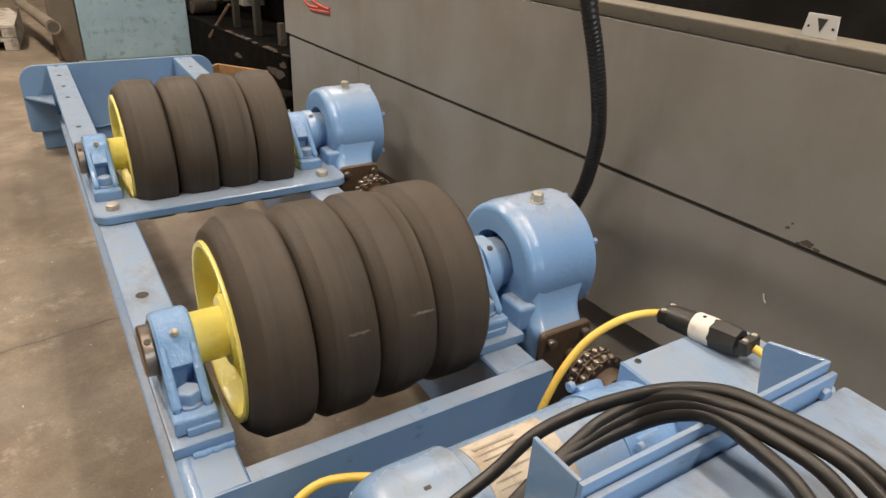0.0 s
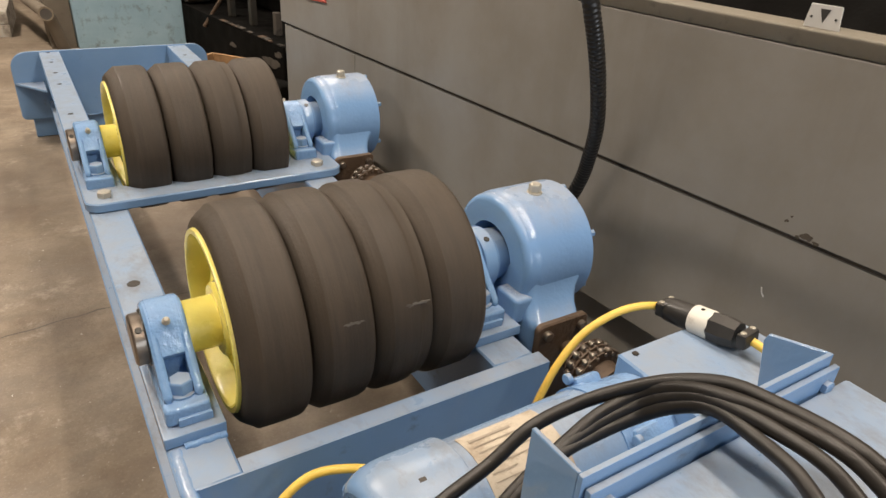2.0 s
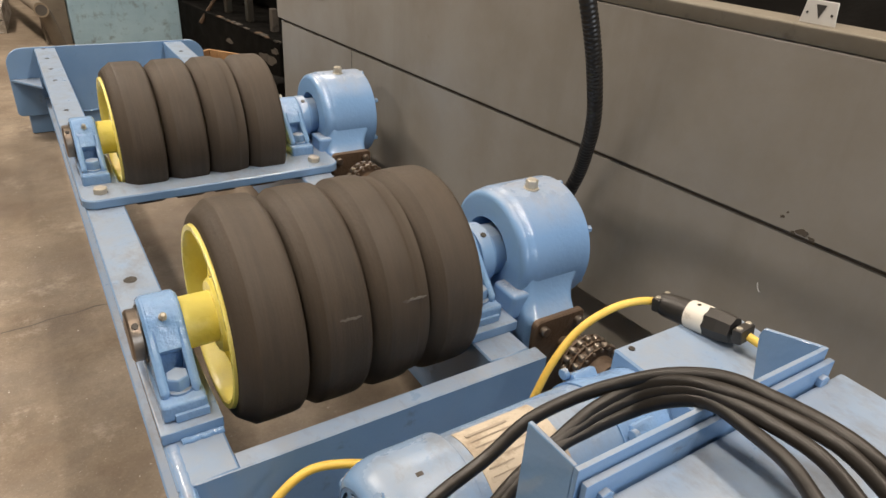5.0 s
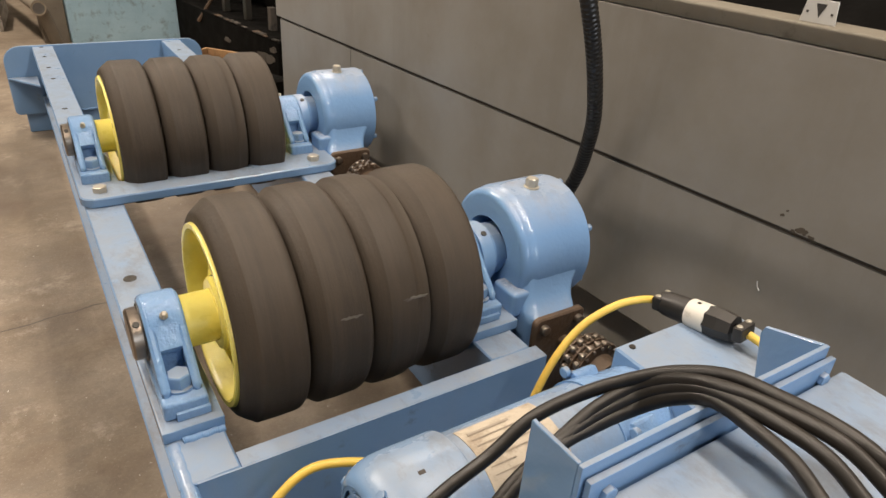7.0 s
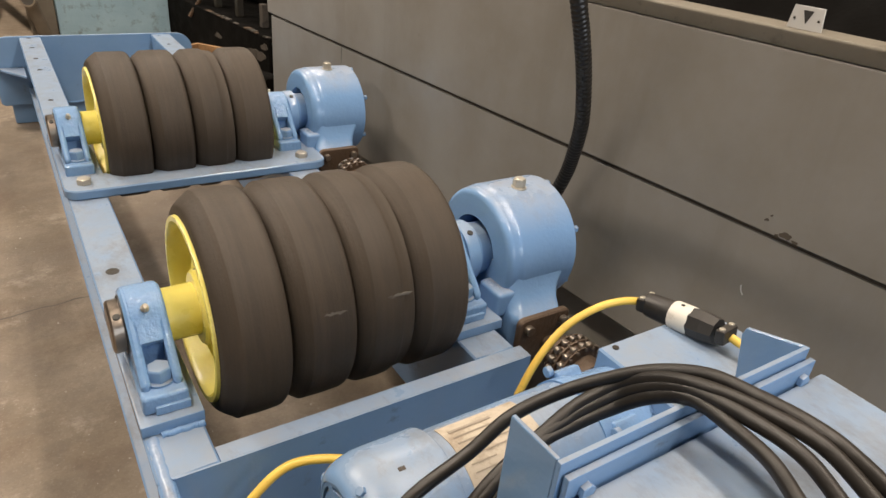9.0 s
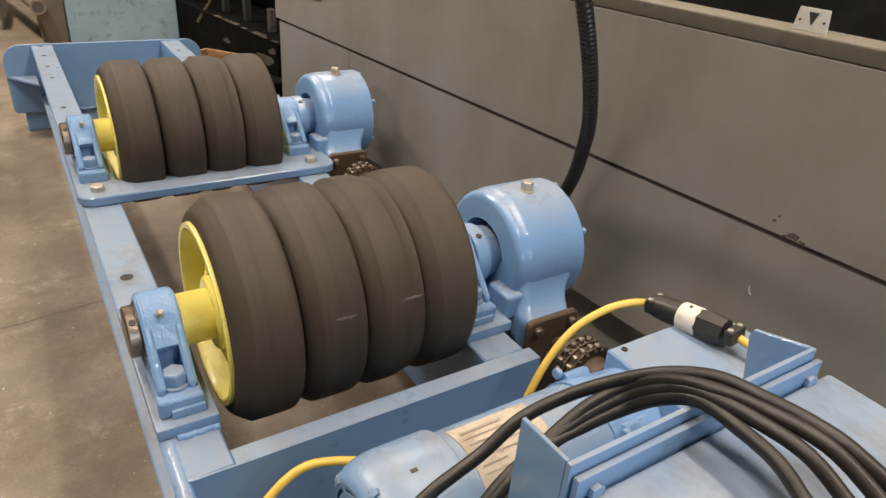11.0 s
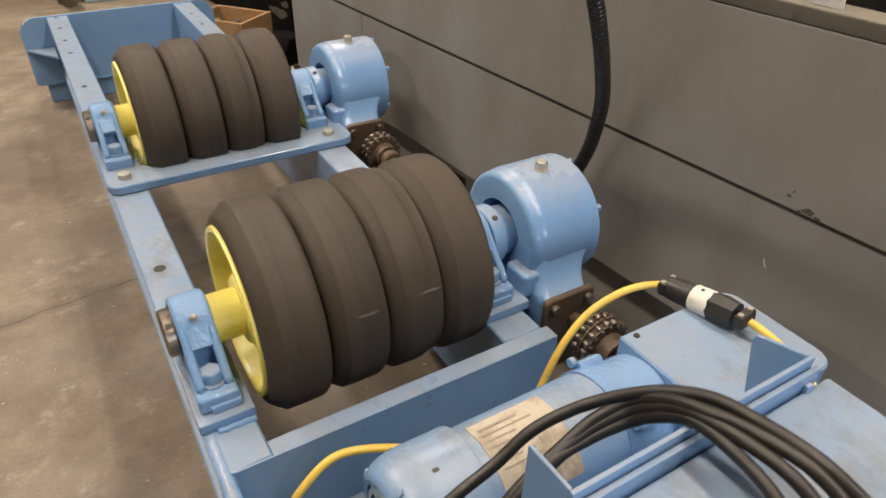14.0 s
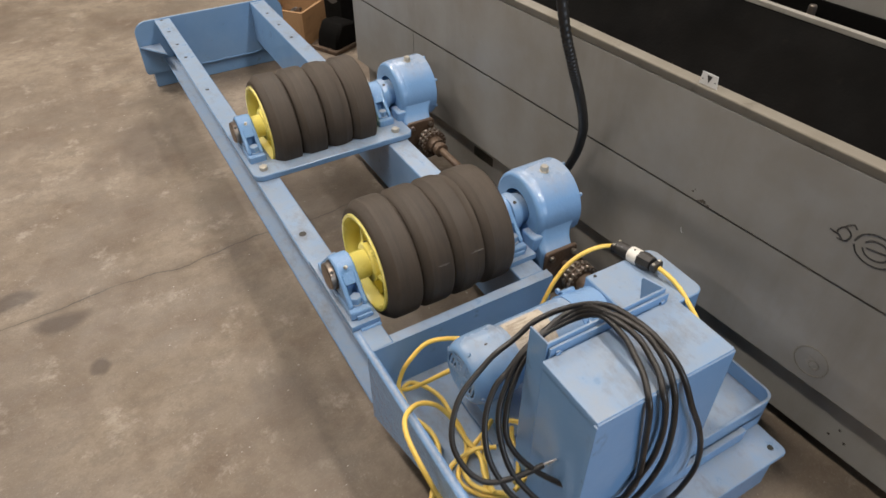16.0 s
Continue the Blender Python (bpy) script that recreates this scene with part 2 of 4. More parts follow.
FLOOR_PATCHES = ((-0.95, 2.15, 0.11, 0.05, 0.8), (-0.82, 1.94, 0.12, 0.06, 0.8), (-0.72, 1.655, 0.045, 0.04, 0.75), (-0.22, 1.15, 0.12, 0.30, 0.4), (-0.30, 3.0, 0.16, 0.35, 0.45), (-0.16, 1.9, 0.10, 0.22, 0.35), (0.3, 1.5, 0.45, 1.9, 0.3))
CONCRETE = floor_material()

# ---------- mesh helpers ----------


def absorb(bm, tmp):
    me = bpy.data.meshes.new("tmp")
    tmp.to_mesh(me)
    tmp.free()
    bm.from_mesh(me)
    bpy.data.meshes.remove(me)


def blk(bm, x0, x1, y0, y1, z0, z1, r=0.002, m=None, seg=2):
    """A block with rounded edges."""
    t = bmesh.new()
    bmesh.ops.create_cube(t, size=1)
    bmesh.ops.transform(t, verts=t.verts, matrix=Matrix.Translation(((x0 + x1) / 2, (y0 + y1) / 2, (z0 + z1) / 2)) @ Matrix.Diagonal((x1 - x0, y1 - y0, z1 - z0, 1)))
    if r:
        bmesh.ops.bevel(t, geom=t.edges[:], offset=r, segments=seg, affect="EDGES", profile=0.5)
    if m:
        bmesh.ops.transform(t, verts=t.verts, matrix=m)
    absorb(bm, t)


def prism(bm, pts, axis, a, b, r=0.0015, m=None):
    """A flat outline, extruded along an axis from a to b. Outline in the two other axes, in their order."""
    t = bmesh.new()
    def place(p, h):
        return {"x": (h, p[0], p[1]), "y": (p[0], h, p[1]), "z": (p[0], p[1], h)}[axis]
    lo = [t.verts.new(place(p, a)) for p in pts]
    hi = [t.verts.new(place(p, b)) for p in pts]
    t.faces.new(lo)
    t.faces.new(hi)
    for i in range(len(pts)):
        j = (i + 1) % len(pts)
        t.faces.new((lo[i], lo[j], hi[j], hi[i]))
    bmesh.ops.recalc_face_normals(t, faces=t.faces[:])
    if r:
        sharp = [e for e in t.edges if len(e.link_faces) == 2 and e.calc_face_angle(0) > 0.7]
        bmesh.ops.bevel(t, geom=sharp, offset=r, segments=1, affect="EDGES")
    if m:
        bmesh.ops.transform(t, verts=t.verts, matrix=m)
    absorb(bm, t)


def round_rect(x0, x1, y0, y1, radii, seg=6):
    """An outline with corner radii, from the lower left, counterclockwise."""
    out = []
    for (cx, cy, a0), r in zip(((x0, y0, 180), (x1, y0, 270), (x1, y1, 0), (x0, y1, 90)), radii):
        if r == 0:
            out.append((cx, cy))
            continue
        ox, oy = cx + (r if cx == x0 else -r), cy + (r if cy == y0 else -r)
        out += [(ox + r * math.cos(radians(a0 + 90 * i / seg)), oy + r * math.sin(radians(a0 + 90 * i / seg))) for i in range(seg + 1)]
    return out


def lathe(bm, profile, origin=(0, 0, 0), axis="x", n=48, closed=False, m=None):
    """Turns a profile of (along, radius) round an axis."""
    t = bmesh.new()
    rings = []
    for a, r in profile:
        ring = []
        for i in range(n):
            c, s = math.cos(2 * math.pi * i / n), math.sin(2 * math.pi * i / n)
            p = {"x": (a, r * c, r * s), "y": (r * s, a, r * c), "z": (r * c, r * s, a)}[axis]
            ring.append(t.verts.new(Vector(p) + Vector(origin)))
        rings.append(ring)
    pairs = list(zip(rings, rings[1:])) + ([(rings[-1], rings[0])] if closed else [])
    for p, q in pairs:
        for i in range(n):
            j = (i + 1) % n
            t.faces.new((p[i], p[j], q[j], q[i]))
    if not closed:
        t.faces.new(rings[0])
        t.faces.new(rings[-1])
    bmesh.ops.recalc_face_normals(t, faces=t.faces[:])
    if m:
        bmesh.ops.transform(t, verts=t.verts, matrix=m)
    absorb(bm, t)


def rod(bm, a, b, r, n=16, chamfer=0.001, r2=None):
    """A round bar from a to b."""
    a, b = Vector(a), Vector(b)
    h = (b - a).length
    m = Matrix.Translation(a) @ (b - a).to_track_quat("Z", "Y").to_matrix().to_4x4()
    r2 = r if r2 is None else r2
    lathe(bm, [(0, r - chamfer), (chamfer, r), (h - chamfer, r2), (h, r2 - chamfer)], axis="z", n=n, m=m)


def hexhead(bm, c, r, h, axis="z", turn=0.0, washer=True):
    """A hexagon bolt head with a washer, standing on the point c."""
    rot = {"z": Matrix.Identity(4), "x": Matrix.Rotation(radians(90), 4, "Y"), "-x": Matrix.Rotation(radians(-90), 4, "Y"), "-y": Matrix.Rotation(radians(90), 4, "X")}[axis]
    m = Matrix.Translation(c) @ rot @ Matrix.Rotation(turn, 4, "Z")
    base = 0.0
    if washer:
        lathe(bm, [(0, r * 1.22), (h * 0.18, r * 1.22), (h * 0.2, r * 1.18)], axis="z", n=20, m=m)
        base = h * 0.2
    lathe(bm, [(base, r * 0.98), (base + h * 0.78, r), (base + h * 0.93, r * 0.93), (base + h, r * 0.8)], axis="z", n=6, m=m)


def smooth_path(points, closed=False, step=6):
    """A Catmull-Rom curve through the points."""
    p = [Vector(q) for q in points]
    n = len(p)
    out = []
    for i in range(n if closed else n - 1):
        a, b, c, d = (p[(i + k) % n] if closed else p[min(max(i + k, 0), n - 1)] for k in (-1, 0, 1, 2))
        for s in range(step):
            u = s / step
            out.append(0.5 * (2 * b + (c - a) * u + (2 * a - 5 * b + 4 * c - d) * u * u + (3 * b - a - 3 * c + d) * u ** 3))
    if not closed:
        out.append(p[-1])
    return out


def sweep(bm, path, radius, n=10, closed=False):
    """A tube along a path; radius is a number or a function of the ring's index."""
    t = bmesh.new()
    rings, k = [], len(path)
    up = None
    for i, q in enumerate(path):
        if closed:
            d = (path[(i + 1) % k] - path[i - 1]).normalized()
        else:
            d = (path[min(i + 1, k - 1)] - path[max(i - 1, 0)]).normalized()
        if up is None:
            up = d.orthogonal().normalized()
        up = (up - d * up.dot(d)).normalized()
        side = d.cross(up)
        r = radius(i) if callable(radius) else radius
        rings.append([t.verts.new(q + r * (up * math.cos(2 * math.pi * j / n) + side * math.sin(2 * math.pi * j / n))) for j in range(n)])
    for i in range(k - 1):
        for j in range(n):
            t.faces.new((rings[i][j], rings[i][(j + 1) % n], rings[i + 1][(j + 1) % n], rings[i + 1][j]))
    if closed:
        best = min(range(n), key=lambda s: sum((rings[-1][j].co - rings[0][(j + s) % n].co).length for j in range(n)))
        for j in range(n):
            t.faces.new((rings[-1][j], rings[-1][(j + 1) % n], rings[0][(j + 1 + best) % n], rings[0][(j + best) % n]))
    else:
        t.faces.new(rings[0])
        t.faces.new(rings[-1])
    bmesh.ops.recalc_face_normals(t, faces=t.faces[:])
    absorb(bm, t)


def part(name, bm, material, parent=None, label="", angle=38):
    me = bpy.data.meshes.new(name)
    bm.to_mesh(me)
    bm.free()
    me.materials.append(material)
    me.polygons.foreach_set("use_smooth", [True] * len(me.polygons))
    me.set_sharp_from_angle(angle=radians(angle))
    ob = new(name, me)
    flat = ob.modifiers.new("weighted_normals", "WEIGHTED_NORMAL")
    flat.keep_sharp = True
    if parent:
        ob.parent = parent
    return tagged(ob, label)


def thing(name, label, category, at=(0, 0, 0), turn=0.0, group="", kind=""):
    ob = new(name)
    ob.empty_display_size = 0.05
    ob.matrix_basis = pose(*at, 0, 0, turn)
    return tagged(ob, label, category, group, kind)


def B():
    return bmesh.new()

# ---------- hall ----------
bm = B()
blk(bm, -9, 9, -8, 16, -0.2, 0.0, 0)
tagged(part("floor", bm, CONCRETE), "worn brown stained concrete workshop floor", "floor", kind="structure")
for n, (x0, x1, y0, y1) in {"wall_west": (-9.2, -9, -8, 16), "wall_east": (9, 9.2, -8, 16), "wall_north": (-9.2, 9.2, 16, 16.2)}.items():
    bm = B()
    blk(bm, x0, x1, y0, y1, -0.2, 6, 0)
    tagged(part(n, bm, PLASTER), "plain painted hall wall", "wall", kind="structure")
# the wall behind the walk has a wide open goods door
DOOR_X0, DOOR_X1, DOOR_H = 0.1, 3.9, 2.7
bm = B()
blk(bm, -9.2, DOOR_X0, -6.2, -6.0, -0.2, 6, 0)
blk(bm, DOOR_X1, 9.2, -6.2, -6.0, -0.2, 6, 0)
blk(bm, DOOR_X0, DOOR_X1, -6.2, -6.0, DOOR_H, 6, 0)
tagged(part("wall_south", bm, PLASTER), "painted hall wall with open goods door", "wall", kind="structure")
sky_door = bpy.data.lights.new("door_daylight", "AREA")
sky_door.shape, sky_door.size, sky_door.size_y, sky_door.energy, sky_door.color = "RECTANGLE", DOOR_X1 - DOOR_X0, DOOR_H, DAYLIGHT, (0.78, 0.89, 1.0)
new("door_daylight", sky_door).matrix_basis = look(((DOOR_X0 + DOOR_X1) / 2, -6.1, DOOR_H / 2), ((DOOR_X0 + DOOR_X1) / 2, 0, DOOR_H / 2))
bm = B()
blk(bm, -9.2, 9.2, -8.2, 16.2, 6, 6.2, 0)
tagged(part("ceiling", bm, PLASTER), "plain hall ceiling", "ceiling", kind="structure")

# ---------- the turning-roll frame ----------
RT = 0.377            # top of the rails
RB = 0.155            # underside of the rails
AX1, AX2, AZ = 1.18, 2.088, 0.475   # axles
DECK = 0.20
frame_ob = thing("welded_base", "light blue painted welded steel channel frame on floor", "machine frame")


def rail(x_web, x_tip, hole_ys, hole_x, start):
    """A channel with its flanges outward, drilled along the top."""
    lo, hi = min(x_web, x_tip), max(x_web, x_tip)
    s = 1 if x_tip > x_web else -1
    w = x_web + s * 0.009
    bm = B()
    prism(bm, [(x_web, RB), (x_tip, RB), (x_tip, RB + 0.009), (w, RB + 0.014), (w, RT - 0.014), (x_tip, RT - 0.009), (x_tip, RT), (x_web, RT)], "y", start, 3.635, 0.003)
    r = part("rail", bm, BLUE, frame_ob)
    for y in hole_ys:
        bm = B()
        hr = 0.0125 if y < 2 else 0.0085
        lathe(bm, [(RT - 0.004, hr), (RT + 0.0006, hr)], (hole_x, y, 0), "z", 16)
        part("hole", bm, GREASE, r, "dark drilled bolt hole")
    return r


rail(0.046, -0.036, (1.515, 2.69, 3.08, 3.255, 3.44, 3.62), 0.0, 0.9487)
rail(0.488, 0.572, (3.05, 3.24, 3.427), 0.523, 0.979)
# coped side plate at the front of the left rail
bm = B()
prism(bm, [(0.9480, 0.10), (0.9480, RT + 0.001), (0.36, RT + 0.001), (0.36, 0.345)], "x", -0.036, -0.0135, 0.004)
part("side_plate", bm, BLUE_ROUGH, frame_ob)
# front cross beam
bm = B()
blk(bm, 0.0465, 0.583, 0.9486, 0.978, RB, RT, 0.0004)
blk(bm, -0.0130, 0.583, 0.9455, 0.9484, RB, RT, 0.0004)
part("cross_beam", bm, BLUE, frame_ob)
# weld beads
bm = B()
sweep(bm, smooth_path([(-0.025 + 0.0005 * math.sin(i * 1.7), 1.03 - i * 0.0075, RT - 0.006 + 0.0006 * math.sin(i * 2.3)) for i in range(89)], False, 2), lambda i: 0.0098 + 0.0003 * math.sin(i * 1.3), 12)
part("weld_bead", bm, BLUE_GLOSS, frame_ob)
bm = B()
sweep(bm, smooth_path([(-0.012 + i * 0.0065, 1.031 + 0.001 * math.sin(i * 2.1), RT + 0.001) for i in range(10)]), lambda i: 0.0055 + 0.0003 * math.sin(i * 2.7), 10)
part("weld_bead", bm, BLUE_ROUGH, frame_ob)
# far end plate with rounded shoulders, its gussets and foot beam
bm = B()
prism(bm, round_rect(-0.15, 0.668, 0.088, RT + 0.004, (0.02, 0.02, 0.07, 0.07)), "y", 3.638, 3.652, 0.002)
part("end_plate", bm, BLUE, frame_ob)
for x0, x1 in ((-0.148, -0.037), (0.666, 0.573)):
    bm = B()
    prism(bm, [(x0, 3.636), (x1, 3.636), (x1, 3.47)], "z", 0.243, 0.253, 0.002)
    part("gusset", bm, BLUE, frame_ob)
bm = B()
blk(bm, -0.112, 0.63, 3.655, 3.76, 0.0, 0.101, 0.006)
part("foot_beam", bm, BLUE, frame_ob)
bm = B()
sweep(bm, smooth_path([(0.05 + i * 0.0395, 3.640, 0.088 + 0.002 * math.sin(i * 2.4)) for i in range(12)]), 0.006, 8)
part("weld_bead", bm, BLUE_ROUGH, frame_ob)
# deck of the drive end: a folded tray on a foot beam
bm = B()
prism(bm, round_rect(-0.026, 0.91, 0.350, 0.947, (0.0, 0.035, 0.02, 0.0)), "z", DECK - 0.012, DECK, 0.001)
part("deck", bm, BLUE, frame_ob)
rim = [(0.05, 0.350)] + round_rect(0.05, 0.91, 0.350, 0.947, (0, 0.035, 0, 0))[1:-2] + [(0.91, 0.70)]
inner = [(0.05, 0.358)] + round_rect(0.05, 0.902, 0.358, 0.947, (0, 0.029, 0, 0))[1:-2] + [(0.902, 0.70)]
bm = B()
prism(bm, rim + inner[::-1], "z", 0.142, 0.25, 0.001)
part("deck_rim", bm, BLUE, frame_ob)
bm = B()
prism(bm, round_rect(-0.10, 0.884, 0.247, 0.50, (0.012, 0.018, 0.0, 0.0)), "z", 0.128, 0.14, 0.002)
base = part("base_plate", bm, BLUE, frame_ob)
for x in (0.85, -0.06):
    bm = B()
    lathe(bm, [(0.138, 0.009), (0.1406, 0.009)], (x, 0.28, 0), "z", 16)
    part("hole", bm, GREASE, base, "dark drilled bolt hole")
bm = B()
blk(bm, -0.05, 0.845, 0.255, 0.34, 0.0, 0.128, 0.006)
part("foot_beam", bm, BLUE, frame_ob)
bm = B()
blk(bm, -0.02, 0.80, 0.335, 0.52, 0.142, DECK - 0.012, 0.002)
part("deck_stiffener", bm, BLUE, frame_ob)
# pads under the near bearings
for x0, x1 in ((-0.037, 0.05), (0.486, 0.585)):
    bm = B()
    blk(bm, x0, x1, 1.035, 1.36, RT, RT + 0.02, 0.003)
    part("bearing_pad", bm, BLUE, frame_ob)
for x0, x1 in ((-0.012, 0.036), (0.505, 0.553)):
    bm = B()
    blk(bm, x0, x1, 1.05, 1.064, RT + 0.02, RT + 0.034, 0.002)
    part("stop_block", bm, BLUE_ROUGH, frame_ob)

# sliding carrier of the far roller: a U-shaped plate bolted to the rails
carrier = thing("roller_carrier", "light blue U-shaped steel plate bolted across rails", "mounting plate")
PT = RT + 0.024
bm = B()
out = round_rect(-0.042, 0.60, 1.865, 2.36, (0.035, 0.035, 0, 0))
outline = out[:-2] + [(0.60, 2.30), (0.488, 2.30), (0.488, 1.985), (0.468, 1.945), (0.075, 1.945), (0.052, 1.965), (0.052, 2.30), (-0.042, 2.30)]
prism(bm, outline, "z", RT + 0.001, PT, 0.003)
part("plate", bm, BLUE, carrier)
for x in (0.004, 0.54):
    bm = B()
    hexhead(bm, (x, 1.91, PT), 0.0165, 0.014, turn=0.3 + x, washer=False)
    part("bolt", bm, BOLT, carrier, "pale zinc hex bolt head")

# ---------- rollers ----------


def bearing(parent_pose, collar):
    """A pillow block: slotted base with two bolts, tapered sides, round head with the shaft end."""
    th = thing("pillow_block", "light blue cast pillow block bearing with bolted foot", "bearing", group="roller bearings")
    h = AZ - RT - 0.02   # axle over the seat
    bm = B()
    blk(bm, -0.032, 0.032, -0.125, 0.125, 0.0, 0.03, 0.006, seg=3)
    part("foot", bm, BLUE_ROUGH, th)
    bm = B()
    head = [(0.052 * math.cos(radians(a)), h + 0.056 * math.sin(radians(a))) for a in range(34, 147, 8)]
    cheek = [(0.108, 0.026), (0.108, 0.041)] + head + [(-0.108, 0.041), (-0.108, 0.026)]
    for x in (-0.028, 0.0150):
        web = B()
        prism(web, cheek, "x", x, x + 0.013, 0.004)
        part("side_web", web, BLUE_ROUGH, th)
    # the arch over each bolt pocket
    for s in (-1, 1):
        arch = B()
        prism(arch, [(s * 0.0525, 0.066), (s * 0.062, 0.074), (s * 0.066, 0.082), (s * 0.0435, 0.1095), (0, 0.1095), (0, 0.066)], "x", -0.0158, 0.0158, 0)
        part("arch", arch, BLUE_ROUGH, th)
    crown = [(0.0525 * math.cos(radians(a)), h + 0.0568 * math.sin(radians(a))) for a in range(-2, 183, 8)]
    core = [(0.056, 0.026), (0.052, 0.045), (0.0515, 0.066)] + crown + [(-0.0515, 0.066), (-0.052, 0.045), (-0.056, 0.026)]
    prism(bm, core, "x", -0.0235, 0.0235, 0.003)
    part("housing", bm, BLUE_ROUGH, th)
    for s in (-1, 1):
        bm = B()
        hexhead(bm, (0.0, s * 0.088, 0.03), 0.0175, 0.021, turn=0.4 + s)
        part("bolt", bm, BLUE, th)
    bm = B()
    lathe(bm, [(0, 0.006), (0.004, 0.006), (0.006, 0.0035), (0.012, 0.0045), (0.014, 0.003)], axis="z", n=10, m=Matrix.Translation((0.0, -0.036, h + 0.042)) @ Matrix.Rotation(radians(42), 4, "X"))
    part("grease_nipple", bm, BOLT, th)
    if collar:
        bm = B()
        lathe(bm, [(-0.046, 0.03), (-0.047, 0.037), (-0.044, 0.040), (-0.03, 0.040), (-0.028, 0.039), (-0.02, 0.039)], (0, 0, h), "x", 32)
        c = part("collar", bm, STEEL, th, "bare brownish steel shaft collar")
        bm = B()
        rod(bm, (-0.037, -0.025, h + 0.0305), (-0.037, -0.0265, h + 0.0325), 0.005, 10, 0.0005)
        part("set_screw", bm, GREASE, c)
        bm = B()
        lathe(bm, [(-0.0300, 0.03), (-0.0300, 0.044), (-0.026, 0.0445), (-0.026, 0.03)], (0, 0, h), "x", 32, closed=True)
        part("seal", bm, GREASE, th)
    th.matrix_basis = parent_pose
    return th


def roller(y, spin, shift, marks):
    """Four solid tyres on yellow rims along one axle."""
    th = thing("drive_roller", "four worn brown rubber tyres on yellow hubs", "roller", (shift, y, AZ), group="drive rollers")
    w, gap = 0.1012, 0.0
    R = 0.182
    for k in range(4):
        x0 = 0.074 + k * w
        # a wide bevel with a crisp crest on one side; on the other a short rounded edge, stepped on the third
        prof = [(x0 + 0.0015, R - 0.034), (x0 + 0.0025, R - 0.0225), (x0 + 0.006, R - 0.0172), (x0 + 0.012, R - 0.0122), (x0 + 0.018, R - 0.0076), (x0 + 0.0235, R - 0.0040), (x0 + 0.0258, R - 0.0014), (x0 + 0.0278, R - 0.0002), (x0 + 0.033, R), (x0 + w * 0.55, R + 0.0006)]
        if k == 2:
            prof += [(x0 + w - 0.034, R), (x0 + w - 0.029, R - 0.0004), (x0 + w - 0.0265, R - 0.0016), (x0 + w - 0.0235, R - 0.0042), (x0 + w - 0.014, R - 0.0052), (x0 + w - 0.009, R - 0.0068)]
        else:
            prof += [(x0 + w - 0.015, R), (x0 + w - 0.009, R - 0.0014)]
        prof += [(x0 + w - 0.0045, R - 0.0065 if k == 2 else R - 0.005), (x0 + w - 0.0022, R - 0.012), (x0 + w - 0.0015, R - 0.02)]
        inner = [(x0 + w - 0.001, 0.149), (x0 + 0.001, 0.149)]
        bm = B()
        lathe(bm, prof + inner, n=96, closed=True)
        tyre = part("tyre", bm, TYRE, th, angle=50)
        tyre.rotation_euler = (spin + k * 1.7, 0, 0)
        for sx, sa, length in marks.get(k, ()):
            rs = random.Random(int(sx * 1000))
            bm = B()
            n = 26
            edge = [(sx + length * 0.5 * math.cos(2 * math.pi * i / n) * rs.uniform(0.75, 1.1), 0.004 * math.sin(2 * math.pi * i / n) * rs.uniform(0.2, 1.1)) for i in range(n)]
            prism(bm, edge, "z", R - 0.001, R + 0.0009, 0, Matrix.Rotation(radians(sa - 90), 4, "X"))
            mark = part("scuff_mark", bm, SCUFF, tyre, "pale scuff on the tread")
            mark.rotation_euler = (-spin - k * 1.7, 0, 0)
        bm = B()
        lathe(bm, [(x0 + 0.001, 0.1485), (x0 - 0.004, 0.147), (x0 - 0.004, 0.139), (x0 + 0.006, 0.134), (x0 + 0.05, 0.130), (x0 + 0.05, 0.126), (x0 + 0.056, 0.126), (x0 + 0.056, 0.130), (x0 + 0.1, 0.134), (x0 + 0.1, 0.1485)], n=72, closed=True)
        rim_ob = part("rim", bm, YELLOW, th)
        bm = B()
        lathe(bm, [(x0 + 0.048, 0.05), (x0 + 0.048, 0.128), (x0 + 0.058, 0.128), (x0 + 0.058, 0.05)], n=48, closed=True)
        part("web", bm, YELLOW, rim_ob)
    # hub with its ribs
    bm = B()
    lathe(bm, [(0.080, 0.03), (0.080, 0.056), (0.084, 0.060), (0.099, 0.060), (0.104, 0.057), (0.122, 0.055), (0.122, 0.03)], n=48, closed=True)
    hub = part("hub", bm, YELLOW, th)
    for k in range(5):
        bm = B()
        prism(bm, [(0.084, 0.052), (0.121, 0.052), (0.121, 0.130), (0.108, 0.130), (0.094, 0.085)], "y", -0.007, 0.007, 0.003, Matrix.Rotation(spin + k * 2 * math.pi / 5, 4, "X"))
        part("rib", bm, YELLOW, hub)
    for k in range(2):
        a = spin + k * math.pi + 0.6
        bm = B()
        rod(bm, (0.0915, 0.056 * math.cos(a), 0.056 * math.sin(a)), (0.0915, 0.0606 * math.cos(a), 0.0606 * math.sin(a)), 0.0055, 12, 0.0002)
        part("set_screw_hole", bm, GREASE, hub)
    bm = B()
    lathe(bm, [(0.018, 0.03), (0.018, 0.0395), (0.020, 0.0415), (0.079, 0.0415), (0.081, 0.040), (0.081, 0.03)], n=40, closed=True)
    part("sleeve", bm, YELLOW, th)
    bm = B()
    lathe(bm, [(-0.01, 0.033), (0.70, 0.033)], n=32)
    part("axle", bm, STEEL, th)
    return th


SCUFFS = {1: ((0.238, 163.2, 0.034),), 2: ((0.344, 162.2, 0.044),)}
